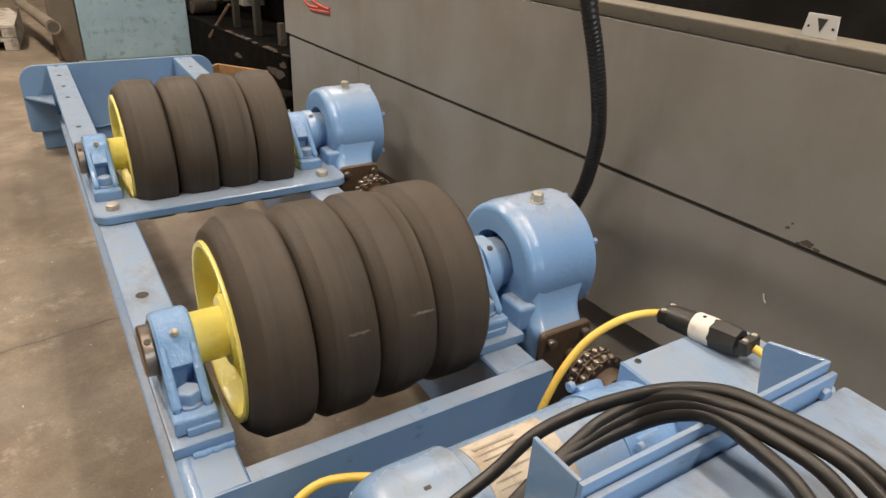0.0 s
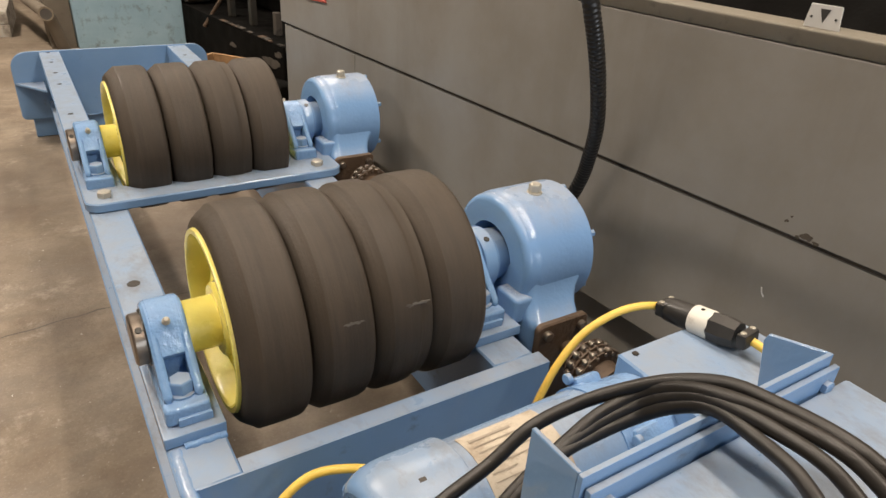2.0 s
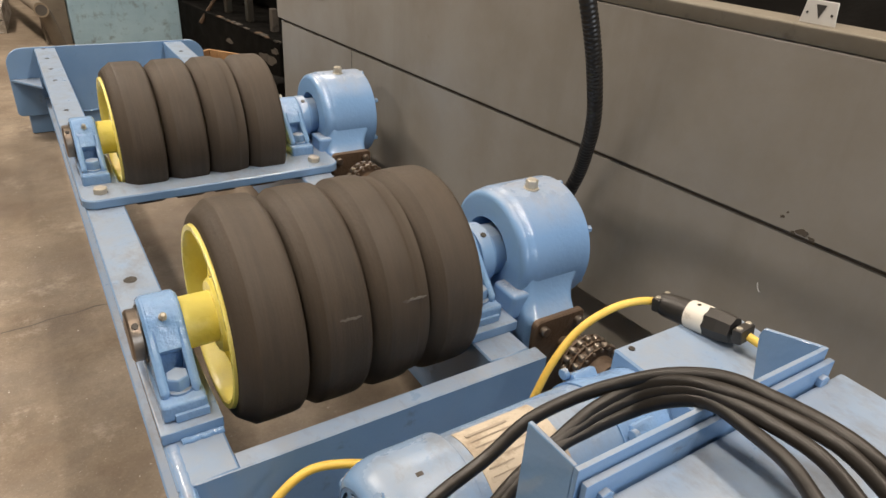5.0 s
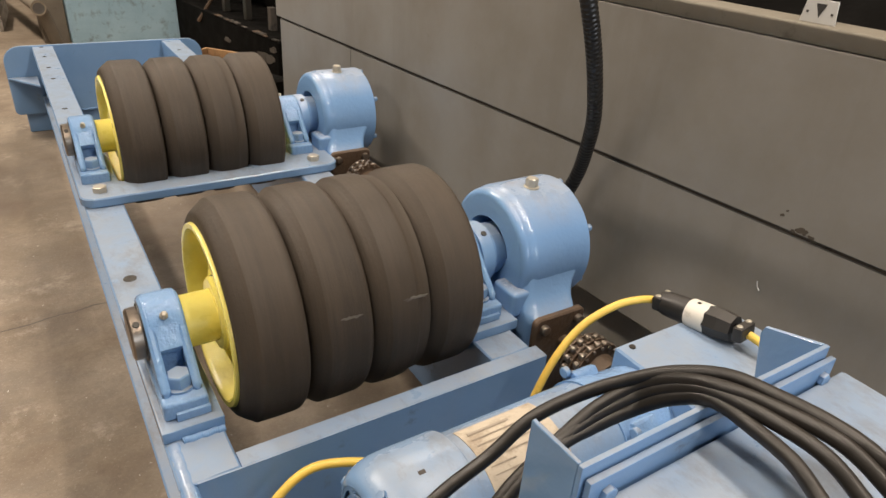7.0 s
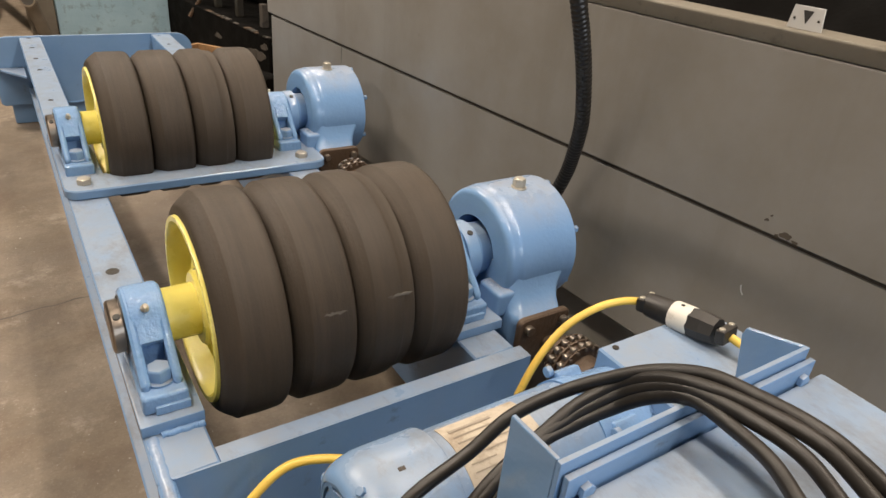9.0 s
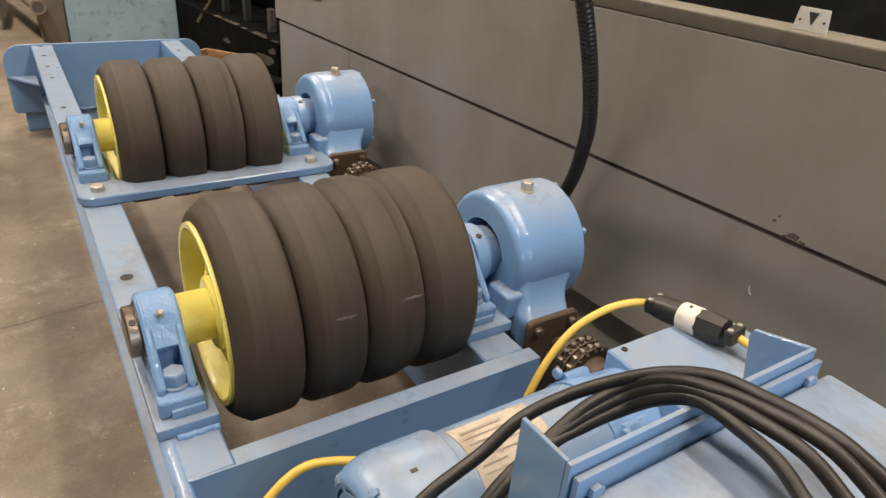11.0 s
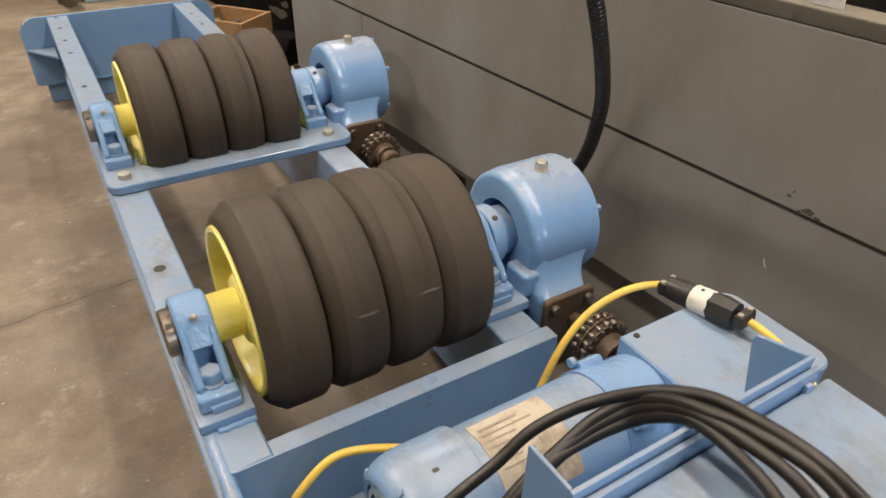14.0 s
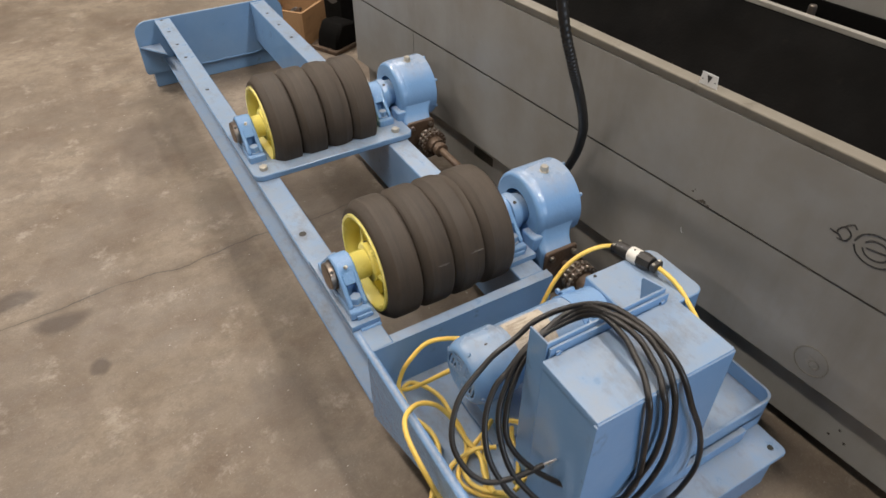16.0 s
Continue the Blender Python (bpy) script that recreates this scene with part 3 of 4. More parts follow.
for y, seat, spin, shift, marks in ((AX1, RT + 0.02, 0.55, 0.0, SCUFFS), (AX2, PT - 0.004, 2.2, -0.010, {})):
    roller(y, spin, shift, marks)
    bearing(pose(0.004, y, seat), True)
    b2 = bearing(pose(0.530, y, seat, 0, 0, 180), False)

# ---------- worm gear units ----------


def gear_unit(y):
    th = thing("worm_gearbox", "glossy light blue drum-shaped worm gear reducer", "gearbox", (0, y, 0), group="worm gearboxes")
    zc, R = 0.468, 0.124
    bm = B()
    prof = [(0.606, 0.068), (0.606, 0.106)]
    for i in range(1, 7):
        a = radians(90 * i / 6)
        prof.append((0.606 + 0.015 - 0.015 * math.cos(a), 0.106 + 0.0145 * math.sin(a)))
    prof += [(0.628, R - 0.0032), (0.633, R - 0.0012), (0.640, R), (0.761, R)]
    for i in range(1, 5):
        a = radians(90 * i / 4)
        prof.append((0.761 + 0.006 * math.sin(a), R - 0.006 + 0.006 * math.cos(a)))
    prof += [(0.767, 0.05), (0.75, 0.05), (0.62, 0.068)]
    lathe(bm, prof, (0, 0, zc), "x", 72, closed=True)
    part("drum", bm, BLUE_GLOSS, th)
    bm = B()
    lathe(bm, [(0.767, 0.02), (0.767, 0.10), (0.773, 0.10), (0.777, 0.094), (0.777, 0.02)], (0, 0, zc), "x", 48, closed=True)
    cover = part("end_cover", bm, BLUE, th)
    for k in range(6):
        a = radians(60 * k + 150)
        bm = B()
        hexhead(bm, (0.768, 0.113 * math.cos(a), zc + 0.113 * math.sin(a)), 0.0075, 0.010, "x", k, False)
        part("bolt", bm, BLUE, cover)
    # hollow shaft with its clamp ring, set into the bore
    bm = B()
    lathe(bm, [(0.560, 0.034), (0.560, 0.058), (0.564, 0.061), (0.585, 0.061), (0.588, 0.056), (0.596, 0.052), (0.66, 0.05), (0.66, 0.034)], (0, 0, zc), "x", 48, closed=True)
    ring = part("clamp_ring", bm, BLUE, th)
    bm = B()
    rod(bm, (0.574, -0.028, zc + 0.053), (0.574, -0.029, zc + 0.0555), 0.006, 10, 0.0005)
    part("set_screw", bm, GREASE, ring)
    # worm housing under the drum
    bm = B()
    # a neck that narrows from the drum and sweeps out to the flanges
    rings = []
    for z, x0, x1, yh in ((0.235, 0.600, 0.714, 0.165), (0.385, 0.600, 0.714, 0.165), (0.397, 0.601, 0.716, 0.163), (0.403, 0.603, 0.718, 0.156), (0.411, 0.606, 0.721, 0.147), (0.422, 0.609, 0.727, 0.138), (0.435, 0.611, 0.736, 0.130), (0.450, 0.613, 0.748, 0.1245), (0.468, 0.616, 0.760, 0.120)):
        rings.append([bm.verts.new((x, y_, z)) for x, y_ in round_rect(x0, x1, -yh, yh, (0.022,) * 4)])
    for p, q in zip(rings, rings[1:]):
        for i in range(len(p)):
            j = (i + 1) % len(p)
            bm.faces.new((p[i], p[j], q[j], q[i]))
    bm.faces.new(rings[0])
    bm.faces.new(rings[-1])
    bmesh.ops.recalc_face_normals(bm, faces=bm.faces[:])
    part("worm_housing", bm, BLUE_GLOSS, th)
    for s in (-1, 1):
        bm = B()
        blk(bm, 0.583, 0.64, min(s * 0.06, s * 0.128), max(s * 0.06, s * 0.128), 0.385, 0.438, 0.009, seg=3)
        part("mounting_lug", bm, BLUE_GLOSS, th)
    # bolted flange that carries the worm shaft
    for s in (-1, 1):
        bm = B()
        prism(bm, round_rect(0.598, 0.718, 0.225, 0.408, (0.014,) * 4), "y", min(s * 0.166, s * 0.180), max(s * 0.166, s * 0.180), 0.003)
        fl = part("flange", bm, RUST, th, "oily brown steel flange plate")
        for x in (0.617, 0.699):
            for z in (0.247, 0.388):
                bm = B()
                rod(bm, (x, s * 0.180, z), (x, s * 0.192, z), 0.0095, 14, 0.0015)
                rod(bm, (x, s * 0.1915, z), (x, s * 0.1923, z), 0.005, 6, 0.0002)
                part("cap_screw", bm, STEEL, fl)
    bm = B()
    hexhead(bm, (0.690, -0.012, zc + R - 0.003), 0.0125, 0.017, turn=0.4)
    part("vent_plug", bm, BOLT, th, "pale zinc breather plug")
    return th


gear_unit(AX1)
gear_unit(AX2 + 0.008)


def chain_coupling(y, x=0.672, z=0.342):
    """Two sprockets held together by a double row of chain rollers."""
    th = thing("chain_coupling", "oily brown double-row roller chain coupling", "coupling", (x, y, z), group="chain couplings")
    bm = B()
    lathe(bm, [(-0.05, 0.02), (-0.05, 0.032), (-0.022, 0.034), (-0.02, 0.046), (-0.001, 0.046), (-0.001, 0.038), (0.001, 0.038), (0.001, 0.046), (0.02, 0.046), (0.022, 0.034), (0.05, 0.032), (0.05, 0.02)], axis="y", n=32, closed=True)
    part("sprocket", bm, RUST, th)
    for k in range(16):
        a = 2 * math.pi * k / 16
        c, s = math.cos(a), math.sin(a)
        bm = B()
        for o in (-0.012, 0.012):
            rod(bm, (0.047 * c, o - 0.005, 0.047 * s), (0.047 * c, o + 0.005, 0.047 * s), 0.0078, 10, 0.001)
        rod(bm, (0.047 * c, -0.024, 0.047 * s), (0.047 * c, 0.024, 0.047 * s), 0.0035, 8, 0.0005)
        part("roller_pin", bm, STEEL, th)
    for k in range(16):
        a = 2 * math.pi * (k + 0.5) / 16
        bm = B()
        for o in (-0.021, -0.002, 0.017):
            blk(bm, -0.009, 0.009, o, o + 0.003, -0.0055, 0.0055, 0.001, Matrix.Rotation(-a, 4, "Y") @ Matrix.Translation((0, 0, 0.047)))
        part("chain_link", bm, RUST, th)
    return th


chain_coupling(0.925)
chain_coupling(AX2 - 0.235)
shaft = thing("line_shaft", "rusty bare steel drive shaft between gearboxes", "drive shaft")
for y0, y1 in ((0.80, 1.02), (1.34, 1.90)):
    bm = B()
    rod(bm, (0.672, y0, 0.342), (0.672, y1, 0.342), 0.0145, 24)
    part("shaft", bm, RUST, shaft)
bm = B()
rod(bm, (0.672, 1.772, 0.342), (0.672, 1.800, 0.342), 0.028, 24, 0.003)
part("collar", bm, RUST, shaft)

# ---------- drive end: motor, reducer, control box ----------
MY, MZ, MR = 0.722, 0.431, 0.088
motor = thing("electric_motor", "light blue painted electric motor with aged paper label", "electric motor")
bm = B()
lathe(bm, [(0.200, 0.02), (0.200, MR - 0.006), (0.46, MR - 0.006), (0.46, 0.02)], (0, MY, MZ), "x", 56, closed=True)
part("body", bm, BLUE, motor)
bm = B()
prof = [(0.127, 0.064), (0.1215, 0.0665)]
for i in range(7):
    a = radians(90 * i / 6)
    prof.append((0.172 - 0.050 * math.cos(a), MR - 0.021 + 0.023 * math.sin(a)))
lathe(bm, prof + [(0.180, MR + 0.002), (0.238, MR + 0.002), (0.240, MR + 0.001), (0.240, MR - 0.008), (0.19, 0.064)], (0, MY, MZ), "x", 56, closed=True)
bell = part("fan_cover", bm, BLUE, motor)
bm = B()
lathe(bm, [(0.128, 0.004), (0.128, 0.0655)], (0, MY, MZ), "x", 40)
part("grille_recess", bm, GREASE, bell, "dark gap behind cooling slots")
for r0, r1 in ((0.0, 0.016), (0.022, 0.029), (0.035, 0.042), (0.048, 0.0555), (0.061, 0.066)):
    bm = B()
    lathe(bm, [(0.1225, max(r0, 0.001)), (0.1225, r1), (0.1265, r1), (0.1265, max(r0, 0.001))], (0, MY, MZ), "x", 40, closed=True)
    part("grille_ring", bm, BLUE, bell)
for k in range(6):
    bm = B()
    blk(bm, 0.1222, 0.1262, -0.007, 0.007, 0.008, 0.065, 0.001, Matrix.Translation((0, MY, MZ)) @ Matrix.Rotation(k * math.pi / 3 + 0.3, 4, "X"))
    part("grille_spoke", bm, BLUE, bell)
bm = B()
lathe(bm, [(0.455, 0.02), (0.455, MR - 0.003), (0.475, MR - 0.003), (0.50, 0.08), (0.552, 0.077), (0.552, 0.02)], (0, MY, MZ), "x", 48, closed=True)
for k in range(4):
    a = radians(45 + 90 * k)
    m = Matrix.Translation((0, MY, MZ)) @ Matrix.Rotation(a, 4, "X")
    blk(bm, 0.468, 0.512, -0.013, 0.013, 0.066, 0.093, 0.006, m)
part("end_bell", bm, BLUE_ROUGH, motor)
for k in range(4):
    a = radians(45 + 90 * k)
    bm = B()
    rod(bm, (0.46, MY - 0.095 * math.sin(a), MZ + 0.095 * math.cos(a)), (0.469, MY - 0.095 * math.sin(a), MZ + 0.095 * math.cos(a)), 0.008, 10)
    part("bolt", bm, BLUE, motor)
bm = B()
for x in (0.20, 0.40):
    prism(bm, [(MY - 0.085, DECK), (MY + 0.085, DECK), (MY + 0.055, MZ - 0.04), (MY - 0.055, MZ - 0.04)], "x", x, x + 0.012, 0.002)
blk(bm, 0.17, 0.44, MY - 0.095, MY + 0.095, DECK, DECK + 0.012, 0.003)
part("motor_base", bm, BLUE, motor)


def wrap_patch(x0, x1, a0, a1, r, n=14):
    """A thin sheet that follows the round motor body, between two angles off the top."""
    t = B()
    rows = []
    for rr in (r, r + 0.0008):
        row = []
        for i in range(n + 1):
            a = radians(a0 + (a1 - a0) * i / n)
            row.append([t.verts.new((x, MY - rr * math.sin(a), MZ + rr * math.cos(a))) for x in (x0, x1)])
        rows.append(row)
    for i in range(n):
        t.faces.new((rows[1][i][0], rows[1][i][1], rows[1][i + 1][1], rows[1][i + 1][0]))
        t.faces.new((rows[0][i][0], rows[0][i + 1][0], rows[0][i + 1][1], rows[0][i][1]))
        for s in (0, 1):
            t.faces.new((rows[0][i][s], rows[1][i][s], rows[1][i + 1][s], rows[0][i + 1][s]))
    bmesh.ops.recalc_face_normals(t, faces=t.faces[:])
    return t


label_ob = part("label", wrap_patch(0.256, 0.372, -26, 64, MR - 0.0058), PAPER, motor, "stained beige paper rating label")
for x0, x1, a0, a1 in ((0.265, 0.325, -15, -12), (0.265, 0.340, -6, -5), (0.265, 0.310, 1, 2), (0.265, 0.335, 8, 9), (0.280, 0.325, 15, 16), (0.265, 0.300, 22, 23), (0.265, 0.330, 29, 29.8), (0.330, 0.340, 18, 24), (0.266, 0.310, 49, 53)):
    part("printed_bar", wrap_patch(x0, x1, a0, a1, MR - 0.0048, 3), INK, label_ob)

# slot and cover screws
bm = B()
blk(bm, -0.0045, 0.0045, -0.0028, 0.0028, MR + 0.0005, MR + 0.0024, 0.0006, Matrix.Translation((0.185, MY, MZ)) @ Matrix.Rotation(radians(6), 4, "X"))
part("slot", bm, GREASE, bell, "dark slot in the cover")
for a in (8, 98, 188, 278):
    bm = B()
    hexhead(bm, (0, 0, 0), 0.006, 0.006, "-x", 0.2, False)
    bmesh.ops.transform(bm, verts=bm.verts, matrix=Matrix.Translation((0, MY, MZ)) @ Matrix.Rotation(radians(a), 4, "X") @ Matrix.Translation((0.136, 0, MR - 0.0065)) @ Matrix.Rotation(radians(50), 4, "Y"))
    part("screw", bm, BLUE, bell)

reducer = thing("speed_reducer", "light blue box-shaped speed reducer with dirty flat top", "speed reducer")
bm = B()
prism(bm, round_rect(0.552, 0.795, 0.585, 0.785, (0.004, 0.03, 0.03, 0.004)), "z", 0.30, 0.515, 0.003)
part("housing", bm, BLUE, reducer)
bm = B()
blk(bm, 0.56, 0.77, 0.60, 0.77, DECK, 0.30, 0.004)
part("pedestal", bm, BLUE, reducer)
bm = B()
lathe(bm, [(0.785, 0.02), (0.785, 0.05), (0.83, 0.045), (0.83, 0.02)], (0.672, 0, 0.342), "y", 32, closed=True)
part("output_hub", bm, RUST, reducer)
bm = B()
rod(bm, (0.575, 0.772, 0.514), (0.575, 0.772, 0.5175), 0.005, 8, 0.0005)
part("bolt", bm, GREASE, reducer)
box_ob = thing("control_box", "light blue sheet metal electrical control enclosure", "control box")
bm = B()
blk(bm, 0.1795, 0.543, 0.3286, 0.498, DECK, 0.664, 0.003)
part("body", bm, BLUE, box_ob)
bm = B()
blk(bm, 0.176, 0.547, 0.325, 0.500, 0.660, 0.6815, 0.004)
blk(bm, 0.176, 0.547, 0.3215, 0.328, DECK + 0.02, 0.677, 0.003)
part("lid", bm, BLUE, box_ob)
bm = B()
blk(bm, 0.1723, 0.1763, 0.3203, 0.3306, DECK + 0.02, 0.673, 0.001)
part("edge_fold", bm, BLUE, box_ob)

brk = thing("mounting_bracket", "light blue bent steel bracket behind the control box", "bracket")
BX0, BX1, BY, BZ = 0.194, 0.521, 0.514, 0.714
bm = B()
blk(bm, BX0, BX1, BY - 0.005, BY, DECK, BZ, 0.001)
part("back_plate", bm, BLUE, brk)
bm = B()
prism(bm, [(BY, DECK), (0.572, DECK), (0.570, BZ - 0.002), (BY, BZ)], "x", BX0, BX0 + 0.005, 0.001)
part("ear", bm, BLUE, brk)
bm = B()
prism(bm, [(BY, 0.585), (0.562, 0.612), (0.576, 0.688), (0.573, 0.698), (BY, BZ)], "x", BX1 - 0.005, BX1, 0.001)
part("ear", bm, BLUE, brk)
bm = B()
blk(bm, BX0 + 0.004, BX1 + 0.006, BY - 0.0125, BY - 0.006, 0.666, 0.702, 0.0015)
strap = part("strap", bm, BLUE, brk)
for x in (BX0 + 0.024, BX1 - 0.012):
    bm = B()
    hexhead(bm, (x, BY - 0.0122, 0.684), 0.008, 0.006, "-y", 0.3, False)
    part("bolt", bm, BLUE, strap)

# ---------- plug and cords ----------
plug = thing("inline_plug", "black and white locking plug and connector on reducer", "electrical plug")
PA, PB = Vector((0.704, 0.834, 0.521)), Vector((0.720, 0.692, 0.543))
pd = (PB - PA).normalized()
PM = Matrix.Translation(PA) @ pd.to_track_quat("X", "Z").to_matrix().to_4x4()
L = (PB - PA).length
bm = B()
lathe(bm, [(0.004, 0.012), (0.004, 0.018), (0.012, 0.020), (0.05, 0.0215), (0.053, 0.0205), (0.053, 0.012)], axis="x", n=24, closed=True, m=PM)
part("connector_body", bm, PLASTIC, plug)
bm = B()
lathe(bm, [(0.052, 0.01), (0.052, 0.0220), (0.054, 0.0232), (0.083, 0.0232), (0.085, 0.022), (0.085, 0.01)], axis="x", n=28, closed=True, m=PM)
part("collar", bm, WHITE, plug, "off-white plastic collar")
bm = B()
lathe(bm, [(0.084, 0.01), (0.084, 0.0235), (0.104, 0.0246), (0.106, 0.024), (0.126, 0.021), (0.126, 0.01)], axis="x", n=8, closed=True, m=PM)
part("plug_body", bm, PLASTIC, plug)
for a, s in ((-0.006, 1), (L - 0.014, -1)):
    bm = B()
    blk(bm, a, a + 0.016, -0.020, 0.020, -0.010, 0.0135, 0.004, PM)
    cl = part("cord_clamp", bm, PLASTIC, plug)
    for v in (-0.0125, 0.0125):
        bm = B()
        lathe(bm, [(0.013, 0.0045), (0.015, 0.0045), (0.016, 0.003)], (a + 0.008, v, 0), "z", 10, m=PM)
        part("screw", bm, BOLT, cl)
bm = B()
lathe(bm, [(0.0228, 0.003), (0.0238, 0.003)], (0.068, -0.004, 0), "z", 8, m=PM)
part("screw", bm, GREASE, plug)


def cable(name, label, category, points, r, mat, closed=False, step=8, group="", n=10):
    bm = B()
    sweep(bm, smooth_path(points, closed, step), r, n, closed)
    return tagged(part(name, bm, mat), label, category, group)


E0, E1 = PA - pd * 0.006, PB + pd * 0.002
CR = 0.0064
cable("extension_cord", "yellow extension cord arching from motor to the plug", "cord", [(0.44, 0.865, DECK + 0.007), (0.455, 0.87, 0.27), (0.496, 0.87, 0.387), (0.530, 0.872, 0.448), (0.574, 0.872, 0.490), (0.625, 0.862, 0.517), (0.667, 0.850, 0.525), tuple(E0)], CR, YELLOW_CORD)
cable("extension_cord", "yellow cord from the plug down to the deck tray", "cord", [tuple(E1), (0.728, 0.655, 0.535), (0.733, 0.620, 0.521), (0.724, 0.570, 0.505), (0.722, 0.525, 0.475), (0.730, 0.495, 0.425), (0.745, 0.482, 0.33), (0.750, 0.475, 0.25), (0.730, 0.460, DECK + 0.008)], CR, YELLOW_CORD)
D = DECK + 0.007
cable("extension_cord", "yellow extension cord arching from the motor into loops", "cord", [(0.27, 0.835, 0.36), (0.22, 0.875, 0.365), (0.13, 0.90, 0.378), (0.065, 0.90, 0.335), (0.04, 0.905, 0.28), (0.028, 0.90, D + 0.03), (0.030, 0.888, D + 0.020), (0.021, 0.804, D + 0.030), (0.038, 0.731, D + 0.035), (0.030, 0.675, D + 0.030), (-0.009, 0.620, D + 0.020), (-0.040, 0.587, D + 0.010), (-0.061, 0.556, D)], CR, YELLOW_CORD)
cable("extension_cord", "yellow cord entering the motor fan end", "cord", [(0.165, 0.79, 0.375), (0.13, 0.81, 0.345), (0.07, 0.875, 0.25), (0.045, 0.905, D + 0.014), (0.073, 0.917, D + 0.012), (0.099, 0.881, D + 0.020), (0.123, 0.831, D + 0.012), (0.124, 0.774, D + 0.004), (0.122, 0.709, D), (0.102, 0.655, D), (0.057, 0.619, D), (0.041, 0.582, D), (0.062, 0.537, D), (0.097, 0.507, D), (0.130, 0.493, D)], CR, YELLOW_CORD)
cable("extension_cord", "yellow cord loop raised above the deck edge", "cord", [(-0.031, 0.523, D + 0.020), (-0.042, 0.542, D + 0.060), (-0.055, 0.558, D + 0.110), (-0.068, 0.593, D + 0.170), (-0.067, 0.655, D + 0.200), (-0.042, 0.705, D + 0.195), (0.016, 0.749, D + 0.150), (0.071, 0.751, D + 0.100), (0.100, 0.716, D + 0.055), (0.108, 0.669, D + 0.030), (0.116, 0.613, D + 0.020), (0.096, 0.559, D + 0.020), (0.092, 0.511, D + 0.020)], CR, YELLOW_CORD)
cable("extension_cord", "yellow cord end curling beside the control box", "cord", [(0.208, 0.637, D + 0.080), (0.234, 0.612, D + 0.080), (0.238, 0.575, D + 0.070), (0.227, 0.545, D + 0.050), (0.210, 0.528, D + 0.030), (0.180, 0.507, D + 0.014), (0.142, 0.493, D + 0.013)], CR, YELLOW_CORD)
cable("extension_cord", "short yellow cord end lying over other loops", "cord", [(0.015, 0.605, D), (0.041, 0.633, D + 0.004), (0.074, 0.636, D + 0.016), (0.120, 0.631, D + 0.026), (0.164, 0.611, D + 0.026)], CR, YELLOW_CORD)
cable("extension_cord", "yellow cord bending down across deck loops", "cord", [(0.198, 0.684, D + 0.030), (0.162, 0.663, D + 0.030), (0.125, 0.651, D + 0.020), (0.094, 0.639, D + 0.012), (0.063, 0.607, D + 0.012), (0.058, 0.565, D + 0.012), (0.078, 0.531, D + 0.013), (0.117, 0.497, D + 0.013)], CR, YELLOW_CORD)
cable("extension_cord", "yellow cord crossing under the black coil", "cord", [(0.236, 0.645, D + 0.020), (0.214, 0.607, D + 0.020), (0.205, 0.572, D + 0.010), (0.188, 0.542, D), (0.158, 0.514, D)], CR, YELLOW_CORD)
cable("extension_cord", "yellow cord sweeping round the deck by the box", "cord", [(0.165, 0.672, D + 0.005), (0.127, 0.609, D), (0.104, 0.561, D), (0.082, 0.537, D)], CR, YELLOW_CORD)

coil = thing("cable_coil", "heavy black rubber cable coiled over the bracket", "cable coil")
OVER_IN = [(0.245, 0.585, 0.639), (0.288, 0.583, 0.650), (0.322, 0.568, 0.670), (0.332, 0.541, 0.700), (0.337, 0.508, 0.722)]
OVER_OUT = [(0.264, 0.592, 0.648), (0.300, 0.592, 0.668), (0.330, 0.580, 0.688), (0.340, 0.550, 0.715), (0.344, 0.508, 0.736)]
# each turn: across the lid, down the front, round under the box corner and up the far side
TURNS = (
    (0.0, [(0.339, 0.468, 0.722), (0.334, 0.431, 0.722), (0.329, 0.402, 0.712), (0.318, 0.360, 0.700), (0.300, 0.320, 0.680), (0.301, 0.309, 0.640), (0.316, 0.309, 0.545), (0.334, 0.309, 0.421), (0.330, 0.309, 0.352), (0.296, 0.309, 0.325), (0.25, 0.325, 0.335),
           (0.208, 0.363, 0.360), (0.172, 0.395, 0.380), (0.137, 0.434, 0.403), (0.112, 0.474, 0.435), (0.108, 0.509, 0.473), (0.132, 0.541, 0.521), (0.162, 0.562, 0.561), (0.196, 0.577, 0.597)]),
    (0.45, [(0.350, 0.460, 0.731), (0.353, 0.420, 0.730), (0.352, 0.385, 0.717), (0.345, 0.345, 0.701), (0.332, 0.314, 0.680), (0.340, 0.306, 0.645), (0.361, 0.306, 0.545), (0.359, 0.306, 0.450), (0.331, 0.306, 0.390), (0.29, 0.306, 0.325), (0.22, 0.313, 0.305), (0.15, 0.36, 0.325),
            (0.112, 0.411, 0.363), (0.091, 0.459, 0.407), (0.092, 0.503, 0.457), (0.107, 0.539, 0.506), (0.139, 0.563, 0.55), (0.182, 0.582, 0.597)]),
    (0.85, [(0.360, 0.465, 0.736), (0.367, 0.420, 0.738), (0.369, 0.385, 0.728), (0.366, 0.345, 0.710), (0.357, 0.310, 0.680), (0.371, 0.302, 0.613), (0.390, 0.302, 0.519), (0.395, 0.302, 0.415), (0.364, 0.302, 0.331), (0.309, 0.302, 0.29), (0.22, 0.31, 0.285), (0.13, 0.365, 0.31),
            (0.080, 0.418, 0.355), (0.064, 0.455, 0.387), (0.056, 0.492, 0.426), (0.065, 0.528, 0.471), (0.088, 0.557, 0.516), (0.122, 0.575, 0.555), (0.155, 0.58, 0.578), (0.202, 0.589, 0.613)]),
)
